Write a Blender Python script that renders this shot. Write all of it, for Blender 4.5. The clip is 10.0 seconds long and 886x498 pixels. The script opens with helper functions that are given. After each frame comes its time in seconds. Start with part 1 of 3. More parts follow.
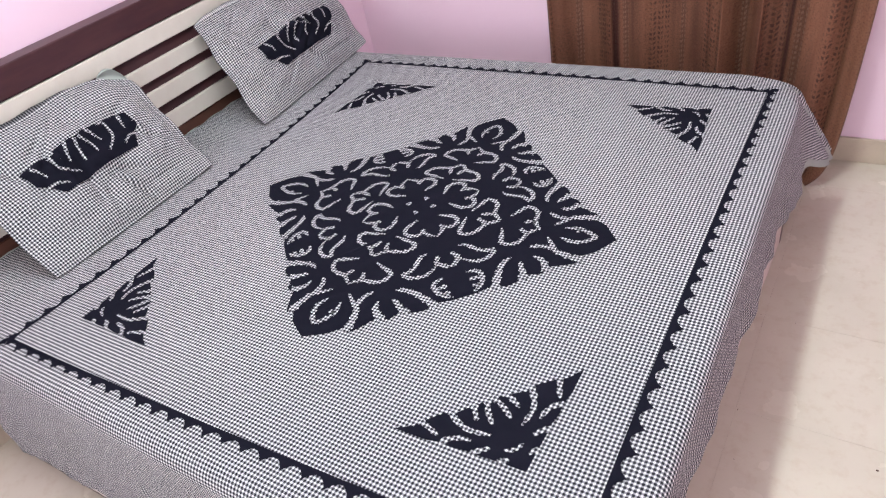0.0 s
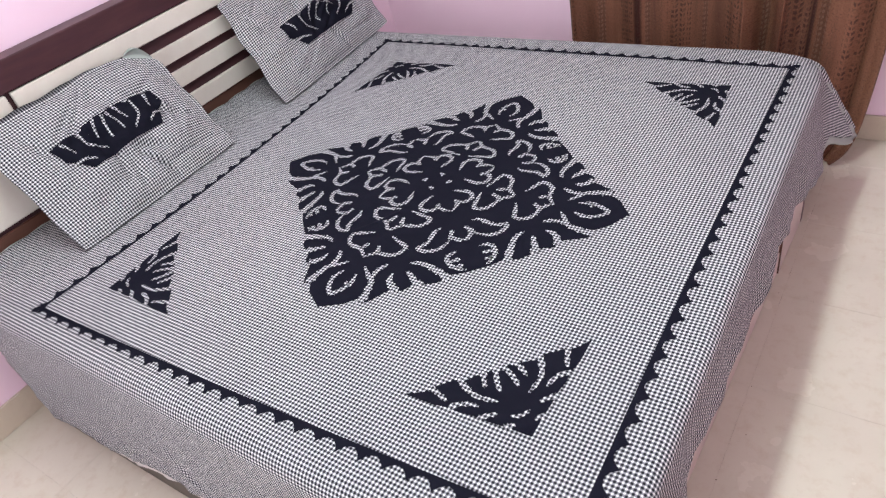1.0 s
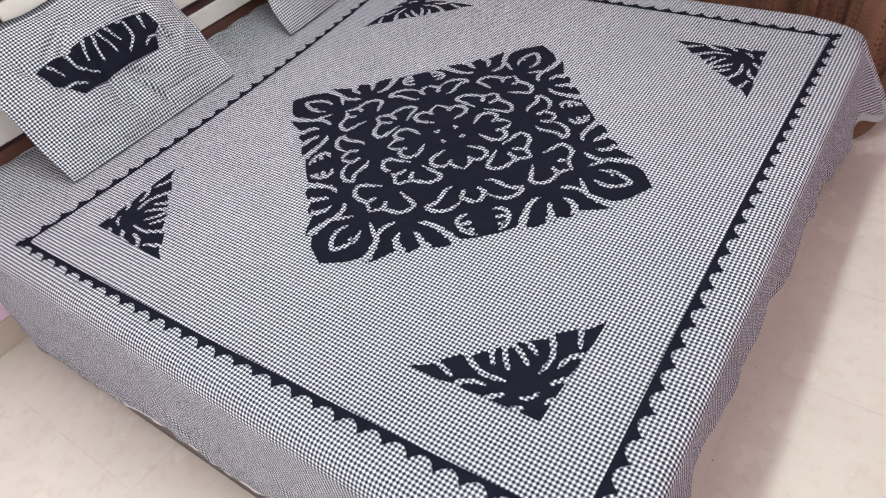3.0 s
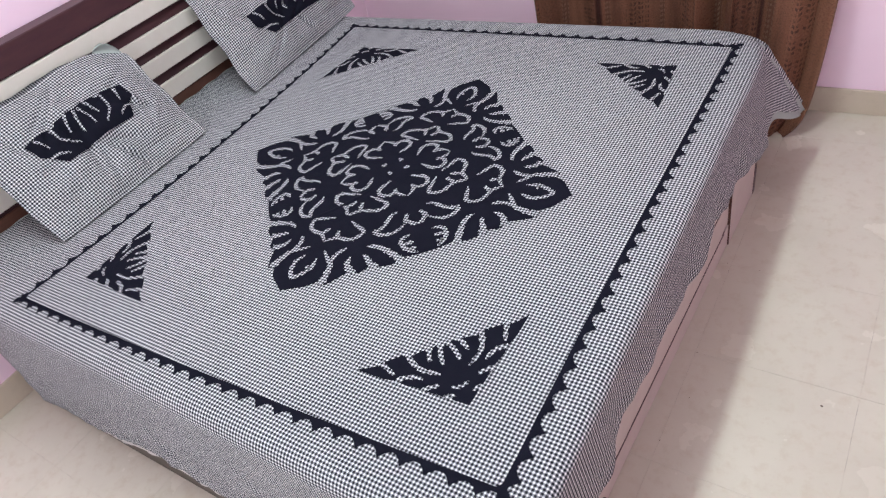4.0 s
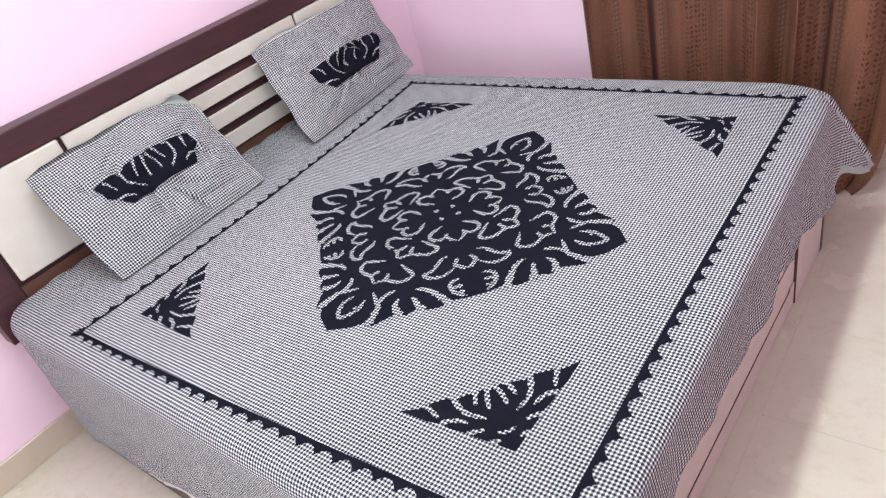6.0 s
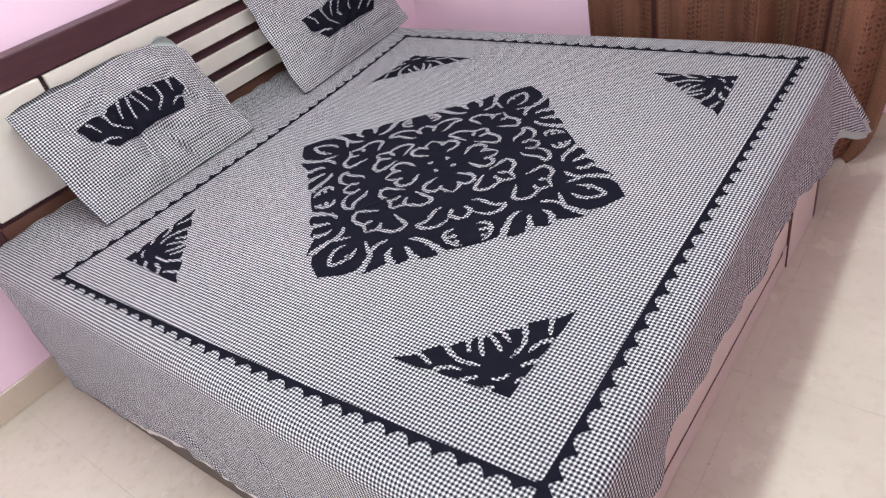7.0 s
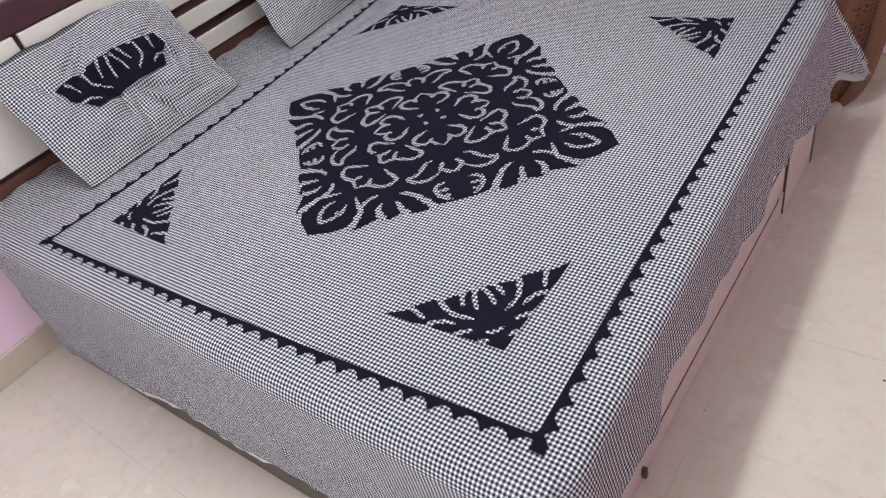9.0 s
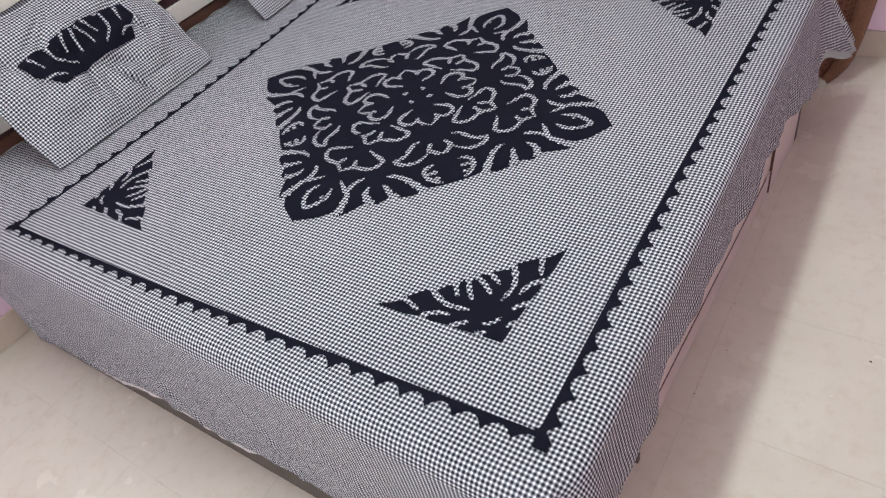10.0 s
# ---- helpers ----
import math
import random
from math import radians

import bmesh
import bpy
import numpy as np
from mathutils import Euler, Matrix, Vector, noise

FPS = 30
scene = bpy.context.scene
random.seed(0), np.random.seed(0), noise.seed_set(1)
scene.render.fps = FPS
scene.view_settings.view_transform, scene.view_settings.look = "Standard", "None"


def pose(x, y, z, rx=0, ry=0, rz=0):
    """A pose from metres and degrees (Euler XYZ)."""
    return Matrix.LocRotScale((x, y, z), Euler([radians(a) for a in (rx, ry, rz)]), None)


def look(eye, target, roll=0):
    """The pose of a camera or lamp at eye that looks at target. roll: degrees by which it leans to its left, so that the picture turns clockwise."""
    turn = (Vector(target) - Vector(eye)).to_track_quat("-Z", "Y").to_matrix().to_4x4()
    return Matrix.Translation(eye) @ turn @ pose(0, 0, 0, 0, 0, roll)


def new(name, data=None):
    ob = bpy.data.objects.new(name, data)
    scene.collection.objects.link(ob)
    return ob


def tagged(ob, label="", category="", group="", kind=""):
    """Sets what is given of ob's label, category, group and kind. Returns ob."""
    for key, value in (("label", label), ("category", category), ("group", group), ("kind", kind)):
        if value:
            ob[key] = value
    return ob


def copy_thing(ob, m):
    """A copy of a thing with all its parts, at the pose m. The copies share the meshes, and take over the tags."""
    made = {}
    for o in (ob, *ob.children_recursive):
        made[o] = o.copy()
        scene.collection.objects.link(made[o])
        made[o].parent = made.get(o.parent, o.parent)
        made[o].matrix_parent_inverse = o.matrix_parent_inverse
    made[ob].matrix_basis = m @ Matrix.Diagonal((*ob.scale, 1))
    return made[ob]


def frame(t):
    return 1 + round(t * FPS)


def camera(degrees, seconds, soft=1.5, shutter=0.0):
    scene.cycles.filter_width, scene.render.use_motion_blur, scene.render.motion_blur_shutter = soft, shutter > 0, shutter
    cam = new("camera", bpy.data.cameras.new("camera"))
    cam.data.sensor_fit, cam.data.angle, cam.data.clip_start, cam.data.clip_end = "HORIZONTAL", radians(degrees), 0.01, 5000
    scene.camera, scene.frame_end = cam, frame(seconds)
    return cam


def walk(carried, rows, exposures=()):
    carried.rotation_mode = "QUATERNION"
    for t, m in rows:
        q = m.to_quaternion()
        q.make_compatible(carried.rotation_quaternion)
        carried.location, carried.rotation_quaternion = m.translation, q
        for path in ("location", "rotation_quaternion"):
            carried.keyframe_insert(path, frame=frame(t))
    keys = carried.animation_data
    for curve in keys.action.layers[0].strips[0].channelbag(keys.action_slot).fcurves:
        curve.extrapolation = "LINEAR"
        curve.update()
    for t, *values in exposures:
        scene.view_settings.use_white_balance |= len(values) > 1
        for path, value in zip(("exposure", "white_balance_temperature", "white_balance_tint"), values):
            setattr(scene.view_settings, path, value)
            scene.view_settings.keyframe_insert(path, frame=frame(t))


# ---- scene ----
cam = camera(66.5, 10.0, 1.3)
PATH = [
    (0, (1.703, -0.383, 1.535), (0.73, 0.879, 0.327), -12.5),
    (0.5, (1.743, -0.396, 1.523), (0.714, 0.814, 0.308), -13.5),
    (1, (1.745, -0.4, 1.523), (0.715, 0.797, 0.296), -14.0),
    (1.2, (1.752, -0.398, 1.513), (0.766, 0.827, 0.278), -13.5),
    (1.5, (1.736, -0.388, 1.51), (0.855, 0.801, 0.165), -14.3),
    (1.7, (1.711, -0.363, 1.5), (0.88, 0.775, 0.081), -15.9),
    (2, (1.66, -0.357, 1.507), (0.84, 0.787, 0.086), -13.0),
    (2.2, (1.617, -0.358, 1.529), (0.786, 0.786, 0.115), -10.6),
    (3.3, (1.715, -0.338, 1.526), (0.74, 0.758, 0.166), -10.8),
    (3.5, (1.781, -0.358, 1.546), (0.817, 0.772, 0.207), -10.5),
    (3.7, (1.84, -0.366, 1.546), (0.869, 0.794, 0.238), -12.1),
    (4, (1.878, -0.386, 1.577), (0.868, 0.763, 0.289), -16.0),
    (4.5, (1.898, -0.386, 1.581), (0.829, 0.775, 0.352), -17.8),
    (5, (1.88, -0.385, 1.554), (0.78, 0.78, 0.357), -17.3),
    (5.2, (1.883, -0.396, 1.538), (0.741, 0.778, 0.391), -17.3),
    (6.3, (1.877, -0.407, 1.493), (0.702, 0.78, 0.395), -16.4),
    (6.5, (1.871, -0.415, 1.468), (0.72, 0.783, 0.355), -15.4),
    (7, (1.855, -0.426, 1.465), (0.733, 0.737, 0.286), -14.5),
    (7.5, (1.853, -0.428, 1.453), (0.737, 0.73, 0.264), -14.9),
    (8, (1.849, -0.429, 1.455), (0.737, 0.716, 0.249), -14.7),
    (8.3, (1.854, -0.429, 1.457), (0.756, 0.715, 0.238), -14.8),
    (8.5, (1.848, -0.416, 1.444), (0.791, 0.715, 0.178), -15.4),
    (8.7, (1.85, -0.411, 1.442), (0.791, 0.711, 0.169), -15.8),
    (9, (1.85, -0.413, 1.442), (0.766, 0.681, 0.166), -16.4),
    (9.5, (1.823, -0.412, 1.439), (0.757, 0.694, 0.158), -15.9),
    (10, (1.788, -0.39, 1.448), (0.793, 0.691, 0.091), -15.4),
]
EXPOSURE = [
    (0, 0.00, 6450, 10.3), (0.5, 0.06, 6450, 10.3), (1, -0.08, 6450, 10.3), (1.5, 0.02, 6420, 9.8), (1.7, -0.05, 6400, 9.6), (2.2, -0.11, 6280, 7.8), (3.5, 0.02, 6360, 8.4), (4, -0.23, 6230, 7.7), (4.5, -0.06, 6220, 7.8),
    (5.2, 0.08, 6280, 8.8), (6.4, 0.07, 6380, 9.6), (7, -0.09, 6450, 10.6), (7.5, -0.23, 6480, 10.6), (8, -0.40, 6450, 10.8), (8.5, -0.32, 6360, 9.8), (9, -0.35, 6310, 9.2), (9.5, -0.16, 6200, 7.7), (10, -0.38, 6290, 8.6),
]
walk(cam, [(t, look(eye, target, roll)) for t, eye, target, roll in PATH], EXPOSURE)

# ---- light ----
world = bpy.data.worlds.new("world")
scene.world = world
world.use_nodes = True
wn = world.node_tree.nodes
sky = wn.new("ShaderNodeTexSky")
sky.sky_type, sky.sun_disc = "NISHITA", False
sky.sun_elevation, sky.sun_rotation = radians(40), radians(200)
world.node_tree.links.new(sky.outputs[0], wn["Background"].inputs[0])
wn["Background"].inputs[1].default_value = 0.1


def area(name, m, sx, sy, watts, colour):
    d = bpy.data.lights.new(name, "AREA")
    d.shape, d.size, d.size_y, d.energy, d.color = "RECTANGLE", sx, sy, watts, colour
    ob = new(name, d)
    ob.matrix_world = m
    return ob


# A tube lamp under the ceiling, which shines down and up, and an added fill light behind the viewer.
TUBE = (0.876, 0.99, 1.015)
area("tube_glow", pose(1.03, 0.45, 2.60, 0, 0, 0), 0.14, 1.2, 38, TUBE)
area("tube_glow_up", pose(1.03, 0.45, 2.605, 180, 0, 0), 0.14, 1.2, 20, TUBE)
area("back_fill", pose(1.55, -2.36, 1.45, -90, 0, 180), 1.5, 1.6, 54, (0.902, 0.975, 1.01))


# ---- materials ----
class Mat:
    """A node material with short helpers."""

    def __init__(self, name, rough=0.7, metal=0.0, spec=0.5):
        self.m = bpy.data.materials.new(name)
        self.m.use_nodes = True
        self.t = self.m.node_tree
        self.b = self.t.nodes["Principled BSDF"]
        self.b.inputs["Roughness"].default_value = rough
        self.b.inputs["Metallic"].default_value = metal
        self.b.inputs["Specular IOR Level"].default_value = spec

    def node(self, kind, **props):
        n = self.t.nodes.new(kind)
        for k, v in props.items():
            setattr(n, k, v)
        return n

    def put(self, value, socket):
        if isinstance(value, (int, float, tuple)):
            socket.default_value = value
        else:
            self.t.links.new(value, socket)

    def math(self, op, a, b=0.0, c=0.0):
        n = self.node("ShaderNodeMath", operation=op)
        for v, s in zip((a, b, c), n.inputs):
            self.put(v, s)
        return n.outputs[0]

    def mix(self, fac, a, b, blend="MIX"):
        n = self.node("ShaderNodeMix", data_type="RGBA", blend_type=blend)
        self.put(fac, n.inputs["Factor"])
        self.put(a, n.inputs["A"])
        self.put(b, n.inputs["B"])
        return n.outputs["Result"]

    def noise(self, scale, detail=3.0, coord=None, rough=0.5):
        n = self.node("ShaderNodeTexNoise")
        n.inputs["Scale"].default_value, n.inputs["Detail"].default_value = scale, detail
        n.inputs["Roughness"].default_value = rough
        if coord is not None:
            self.t.links.new(coord, n.inputs["Vector"])
        return n.outputs["Fac"]

    def ramp(self, fac, lo, hi):
        n = self.node("ShaderNodeMapRange")
        n.inputs["From Min"].default_value, n.inputs["From Max"].default_value = lo, hi
        self.t.links.new(fac, n.inputs["Value"])
        return n.outputs["Result"]

    def coord(self, which="Object"):
        return self.node("ShaderNodeTexCoord").outputs[which]

    def world_pos(self):
        return self.node("ShaderNodeNewGeometry").outputs["Position"]

    def scaled(self, vec, s):
        n = self.node("ShaderNodeVectorMath", operation="MULTIPLY")
        self.t.links.new(vec, n.inputs[0])
        n.inputs[1].default_value = s
        return n.outputs[0]

    def colour(self, c):
        self.put(c, self.b.inputs["Base Color"])
        return self

    def bump(self, h, strength=0.3, dist=0.002):
        n = self.node("ShaderNodeBump")
        n.inputs["Strength"].default_value, n.inputs["Distance"].default_value = strength, dist
        self.t.links.new(h, n.inputs["Height"])
        self.t.links.new(n.outputs[0], self.b.inputs["Normal"])
        return self


CHECK = 0.0082


def gingham(name, dark, mid, light):
    """Woven black and white check, laid out in metres by the cloth's own map."""
    m = Mat(name, 0.95, spec=0.06)
    uv = m.node("ShaderNodeUVMap", uv_map="cloth").outputs[0]
    wob = m.node("ShaderNodeTexNoise")
    wob.inputs["Scale"].default_value = 9.0
    m.t.links.new(uv, wob.inputs["Vector"])
    off = m.node("ShaderNodeVectorMath", operation="MULTIPLY_ADD")
    m.t.links.new(wob.outputs["Color"], off.inputs[0])
    off.inputs[1].default_value = (0.0009, 0.0009, 0)
    m.t.links.new(uv, off.inputs[2])
    s = m.node("ShaderNodeSeparateXYZ")
    m.t.links.new(off.outputs[0], s.inputs[0])
    stripes = []
    for axis in (0, 1):
        f = m.math("FRACT", m.math("MULTIPLY", s.outputs[axis], 1 / CHECK))
        tri = m.math("ABSOLUTE", m.math("SUBTRACT", f, 0.5))
        n = m.node("ShaderNodeMapRange", interpolation_type="SMOOTHSTEP")
        n.inputs["From Min"].default_value, n.inputs["From Max"].default_value = 0.194, 0.234
        m.t.links.new(tri, n.inputs["Value"])
        stripes.append(n.outputs["Result"])
    both = m.math("MULTIPLY", *stripes)
    either = m.math("SUBTRACT", m.math("ADD", *stripes), both)
    c = m.mix(either, light, mid)
    c = m.mix(both, c, dark)
    fade = m.noise(14.0, 4.0, uv)
    c = m.mix(m.math("MULTIPLY", fade, 0.10), c, (0.36, 0.36, 0.38, 1))
    m.colour(c)
    big = m.noise(5.0, 3.0, uv)
    fine = m.noise(700.0, 2.0, uv)
    m.bump(m.math("ADD", m.math("MULTIPLY", big, 1.0), m.math("MULTIPLY", fine, 0.05)), 0.35, 0.012)
    return m.m


def plain_cloth(name, col, var, rough=0.95, dist=0.001):
    m = Mat(name, rough, spec=0.04)
    p = m.world_pos()
    m.colour(m.mix(m.noise(35.0, 4.0, p), col, var))
    m.bump(m.noise(900.0, 2.0, p), 0.4, dist)
    return m.m


def laminate(name, col, var, rough=0.35, stretch=(3, 3, 3)):
    m = Mat(name, rough, spec=0.4)
    p = m.scaled(m.world_pos(), stretch)
    n = m.noise(6.0, 6.0, p, 0.6)
    m.colour(m.mix(m.ramp(n, 0.3, 0.7), col, var))
    m.bump(m.noise(60.0, 3.0, p), 0.05, 0.001)
    return m.m


def wall_paint(name, col, var):
    m = Mat(name, 0.55, spec=0.35)
    p = m.world_pos()
    m.colour(m.mix(m.ramp(m.noise(2.2, 5.0, p), 0.3, 0.75), col, var))
    m.bump(m.noise(160.0, 3.0, p), 0.12, 0.002)
    return m.m


def tile_stone(name, col, var, vein, rough):
    m = Mat(name, rough, spec=0.5)
    p = m.world_pos()
    tone = m.node("ShaderNodeObjectInfo").outputs["Random"]
    c = m.mix(m.ramp(m.noise(4.0, 6.0, p, 0.6), 0.3, 0.7), col, var)
    c = m.mix(m.math("MULTIPLY", m.ramp(m.noise(24.0, 5.0, p, 0.7), 0.50, 0.72), 0.6), c, vein)
    c = m.mix(m.math("MULTIPLY", tone, 0.25), c, var)
    m.colour(c)
    r = m.math("MULTIPLY_ADD", m.noise(7.0, 4.0, p), 0.18, rough)
    m.put(r, m.b.inputs["Roughness"])
    return m.m


def grout(name):
    """Joint filler in the tiles' tone, dirty along some stretches."""
    m = Mat(name, 0.9, spec=0.1)
    p = m.world_pos()
    c = m.mix(m.noise(40.0, 3.0, p), (0.58, 0.49, 0.40, 1), (0.68, 0.60, 0.50, 1))
    c = m.mix(m.ramp(m.noise(5.0, 5.0, p, 0.7), 0.50, 0.62), c, (0.11, 0.065, 0.05, 1))
    m.colour(c)
    return m.m


def curtain_cloth(name):
    """Brown cloth with woven upright bands of small leaf marks."""
    m = Mat(name, 0.75, spec=0.25)
    uv = m.node("ShaderNodeUVMap", uv_map="cloth").outputs[0]
    s = m.node("ShaderNodeSeparateXYZ")
    m.t.links.new(uv, s.inputs[0])
    u, v = s.outputs[0], s.outputs[1]
    f = m.math("FRACT", m.math("ADD", m.math("MULTIPLY", u, 1 / 0.31), 0.12))
    band = m.math("SUBTRACT", 1.0, m.ramp(m.math("ABSOLUTE", m.math("SUBTRACT", f, 0.36)), 0.15, 0.17))
    braid = m.math("SUBTRACT", 1.0, m.ramp(m.math("ABSOLUTE", m.math("SUBTRACT", f, 0.80)), 0.045, 0.055))
    g = m.math("FRACT", m.math("MULTIPLY", u, 1 / 0.031))
    side = m.math("ABSOLUTE", m.math("SUBTRACT", g, 0.5))
    leaf = m.math("FRACT", m.math("SUBTRACT", m.math("MULTIPLY", v, 1 / 0.019), m.math("MULTIPLY", side, 1.1)))
    mark = m.math("MULTIPLY", m.math("LESS_THAN", m.math("ABSOLUTE", m.math("SUBTRACT", leaf, 0.5)), 0.27), m.math("GREATER_THAN", side, 0.07))
    mark = m.math("MULTIPLY", mark, m.math("LESS_THAN", side, 0.36))
    worn = m.ramp(m.noise(30.0, 3.0, uv), 0.35, 0.55)
    dark = m.math("MULTIPLY", m.math("MULTIPLY", mark, worn), band)
    pale = m.math("MULTIPLY", mark, braid)
    grain = m.noise(60.0, 4.0, m.scaled(uv, (6, 0.4, 1)))
    c = m.mix(grain, (0.164, 0.066, 0.037, 1), (0.250, 0.111, 0.064, 1))
    # soft upright dark streaks paint the shade of the folds
    c = m.mix(m.math("MULTIPLY", m.ramp(m.noise(9.0, 3.0, m.scaled(uv, (1, 0.1, 1))), 0.42, 0.66), 0.65), c, (0.058, 0.022, 0.014, 1))
    # a broad maroon line paints the shade of a deep fold
    fold_shade = m.math("SUBTRACT", 1.0, m.ramp(m.math("ABSOLUTE", m.math("SUBTRACT", f, 0.615)), 0.05, 0.10))
    # every third repeat of the bands carries the dark painted fold shade
    turn = m.math("FLOOR", m.math("ADD", m.math("MULTIPLY", u, 1 / 0.31), 0.12))
    third = m.math("LESS_THAN", m.math("ABSOLUTE", m.math("SUBTRACT", m.math("MODULO", turn, 3.0), 1.0)), 0.5)
    fold_shade = m.math("MULTIPLY", fold_shade, third)
    c = m.mix(m.math("MULTIPLY", fold_shade, 0.9), c, (0.040, 0.011, 0.010, 1))
    c = m.mix(m.math("MULTIPLY", braid, 0.45), c, (0.07, 0.028, 0.02, 1))
    c = m.mix(m.math("MULTIPLY", dark, 0.75), c, (0.030, 0.013, 0.010, 1))
    c = m.mix(m.math("MULTIPLY", pale, 0.55), c, (0.26, 0.15, 0.10, 1))
    speck = m.noise(190.0, 4.0, uv, 0.75)
    c = m.mix(m.math("MULTIPLY", m.ramp(speck, 0.50, 0.62), 0.6), c, (0.045, 0.018, 0.013, 1))
    c = m.mix(m.math("MULTIPLY", m.ramp(m.noise(150.0, 4.0, uv, 0.75), 0.56, 0.68), 0.45), c, (0.30, 0.17, 0.11, 1))
    m.colour(c)
    m.bump(m.math("ADD", m.noise(900.0, 2.0, uv), m.math("MULTIPLY", speck, 1.5)), 0.5, 0.0015)
    return m.m


SHEET = gingham("checked_cotton", (0.0040, 0.0042, 0.008, 1), (0.240, 0.240, 0.256, 1), (0.795, 0.79, 0.775, 1))
SHEET_BACK = plain_cloth("cotton_underside", (0.33, 0.36, 0.33, 1), (0.40, 0.43, 0.40, 1))
HEM = plain_cloth("pale_cotton_tape", (0.56, 0.52, 0.50, 1), (0.64, 0.60, 0.58, 1))
NAVY = plain_cloth("black_applique_cotton", (0.0072, 0.0072, 0.0130, 1), (0.0115, 0.0110, 0.0175, 1))
WENGE = laminate("dark_brown_laminate", (0.046, 0.017, 0.022, 1), (0.072, 0.027, 0.029, 1), 0.4, (3, 1, 8))
CREAM = laminate("cream_laminate", (0.66, 0.60, 0.52, 1), (0.70, 0.65, 0.57, 1), 0.35)
# Laminate darkened to hold the shade under the hanging sheet; the peg shares it.
PLINTH_SHADED = laminate("grey_brown_shaded_laminate", (0.072, 0.058, 0.044, 1), (0.100, 0.082, 0.064, 1), 0.6)
RAIL = laminate("reddish_brown_laminate", (0.075, 0.030, 0.020, 1), (0.115, 0.048, 0.032, 1), 0.4, (3, 1, 8))
BASE = laminate("beige_laminate", (0.55, 0.46, 0.42, 1), (0.60, 0.51, 0.46, 1), 0.4)
PINK = wall_paint("pink_wall_paint", (0.875, 0.635, 0.745, 1), (0.90, 0.67, 0.775, 1))
CEIL = wall_paint("white_ceiling_paint", (0.83, 0.825, 0.82, 1), (0.86, 0.855, 0.85, 1))
TILE = tile_stone("beige_floor_tile", (0.590, 0.535, 0.435, 1), (0.65, 0.60, 0.49, 1), (0.53, 0.44, 0.325, 1), 0.16)
SKIRT = tile_stone("beige_skirting_tile", (0.52, 0.43, 0.33, 1), (0.57, 0.48, 0.38, 1), (0.45, 0.36, 0.28, 1), 0.25)
GROUT = grout("tile_grout")
CURTAIN = curtain_cloth("brown_woven_curtain")
TICKING = plain_cloth("mattress_ticking", (0.45, 0.40, 0.40, 1), (0.5, 0.46, 0.46, 1))
WHITE_FOAM = plain_cloth("white_rubber", (0.72, 0.76, 0.80, 1), (0.78, 0.80, 0.82, 1), 0.6)
BROWN_STRAP = plain_cloth("dark_brown_leather", (0.05, 0.022, 0.018, 1), (0.08, 0.035, 0.028, 1), 0.5)


# ---- mesh helpers ----
def mesh_of(name, bm, mats, smooth=False):
    me = bpy.data.meshes.new(name)
    bm.normal_update()
    bm.to_mesh(me)
    bm.free()
    for m in mats if isinstance(mats, (list, tuple)) else (mats,):
        me.materials.append(m)
    if smooth:
        me.polygons.foreach_set("use_smooth", [True] * len(me.polygons))
    return me


def part(name, bm, material, parent=None, label="", smooth=False):
    ob = new(name, mesh_of(name, bm, material, smooth))
    ob.parent = parent
    if label:
        ob["label"] = label
    return ob


def thing(name, label, category, at=(0, 0, 0), group="", kind=""):
    ob = new(name)
    ob.location = at
    ob.empty_display_size = 0.05
    return tagged(ob, label, category, group, kind)


def box(x0, x1, y0, y1, z0, z1, bevel=0.0, seg=2):
    bm = bmesh.new()
    bmesh.ops.create_cube(bm, size=1.0)
    bmesh.ops.transform(bm, matrix=Matrix.Translation(((x0 + x1) / 2, (y0 + y1) / 2, (z0 + z1) / 2)) @ Matrix.Diagonal((x1 - x0, y1 - y0, z1 - z0, 1)), verts=bm.verts)
    if bevel:
        bmesh.ops.bevel(bm, geom=bm.edges[:], offset=bevel, segments=seg, affect="EDGES", profile=0.5)
    return bm


def grid_mesh(points, uvs, close=False):
    """A quad sheet through an (n, m, 3) array of places, with its map in metres."""
    n, k = points.shape[:2]
    bm = bmesh.new()
    layer = bm.loops.layers.uv.new("cloth")
    vs = [[bm.verts.new(points[i, j]) for j in range(k)] for i in range(n)]
    for i in range(n - 1):
        for j in range(k - 1):
            f = bm.faces.new((vs[i][j], vs[i + 1][j], vs[i + 1][j + 1], vs[i][j + 1]))
            for loop, (a, b) in zip(f.loops, ((i, j), (i + 1, j), (i + 1, j + 1), (i, j + 1))):
                loop[layer].uv = uvs[a, b]
    return bm


def smooth_line(pts, n=6):
    """A rounded line through a few places of a plane."""
    p = np.array(pts, float)
    if len(p) == 2:
        return p[0] + np.linspace(0, 1, n)[:, None] * (p[1] - p[0])
    q = np.vstack([2 * p[0] - p[1], p, 2 * p[-1] - p[-2]])
    out = []
    for i in range(1, len(q) - 2):
        t = np.linspace(0, 1, n, endpoint=i == len(q) - 3)[:, None]
        a, b, c, d = q[i - 1], q[i], q[i + 1], q[i + 2]
        out.append(0.5 * (2 * b + (c - a) * t + (2 * a - 5 * b + 4 * c - d) * t**2 + (3 * b - a - 3 * c + d) * t**3))
    return np.vstack(out)


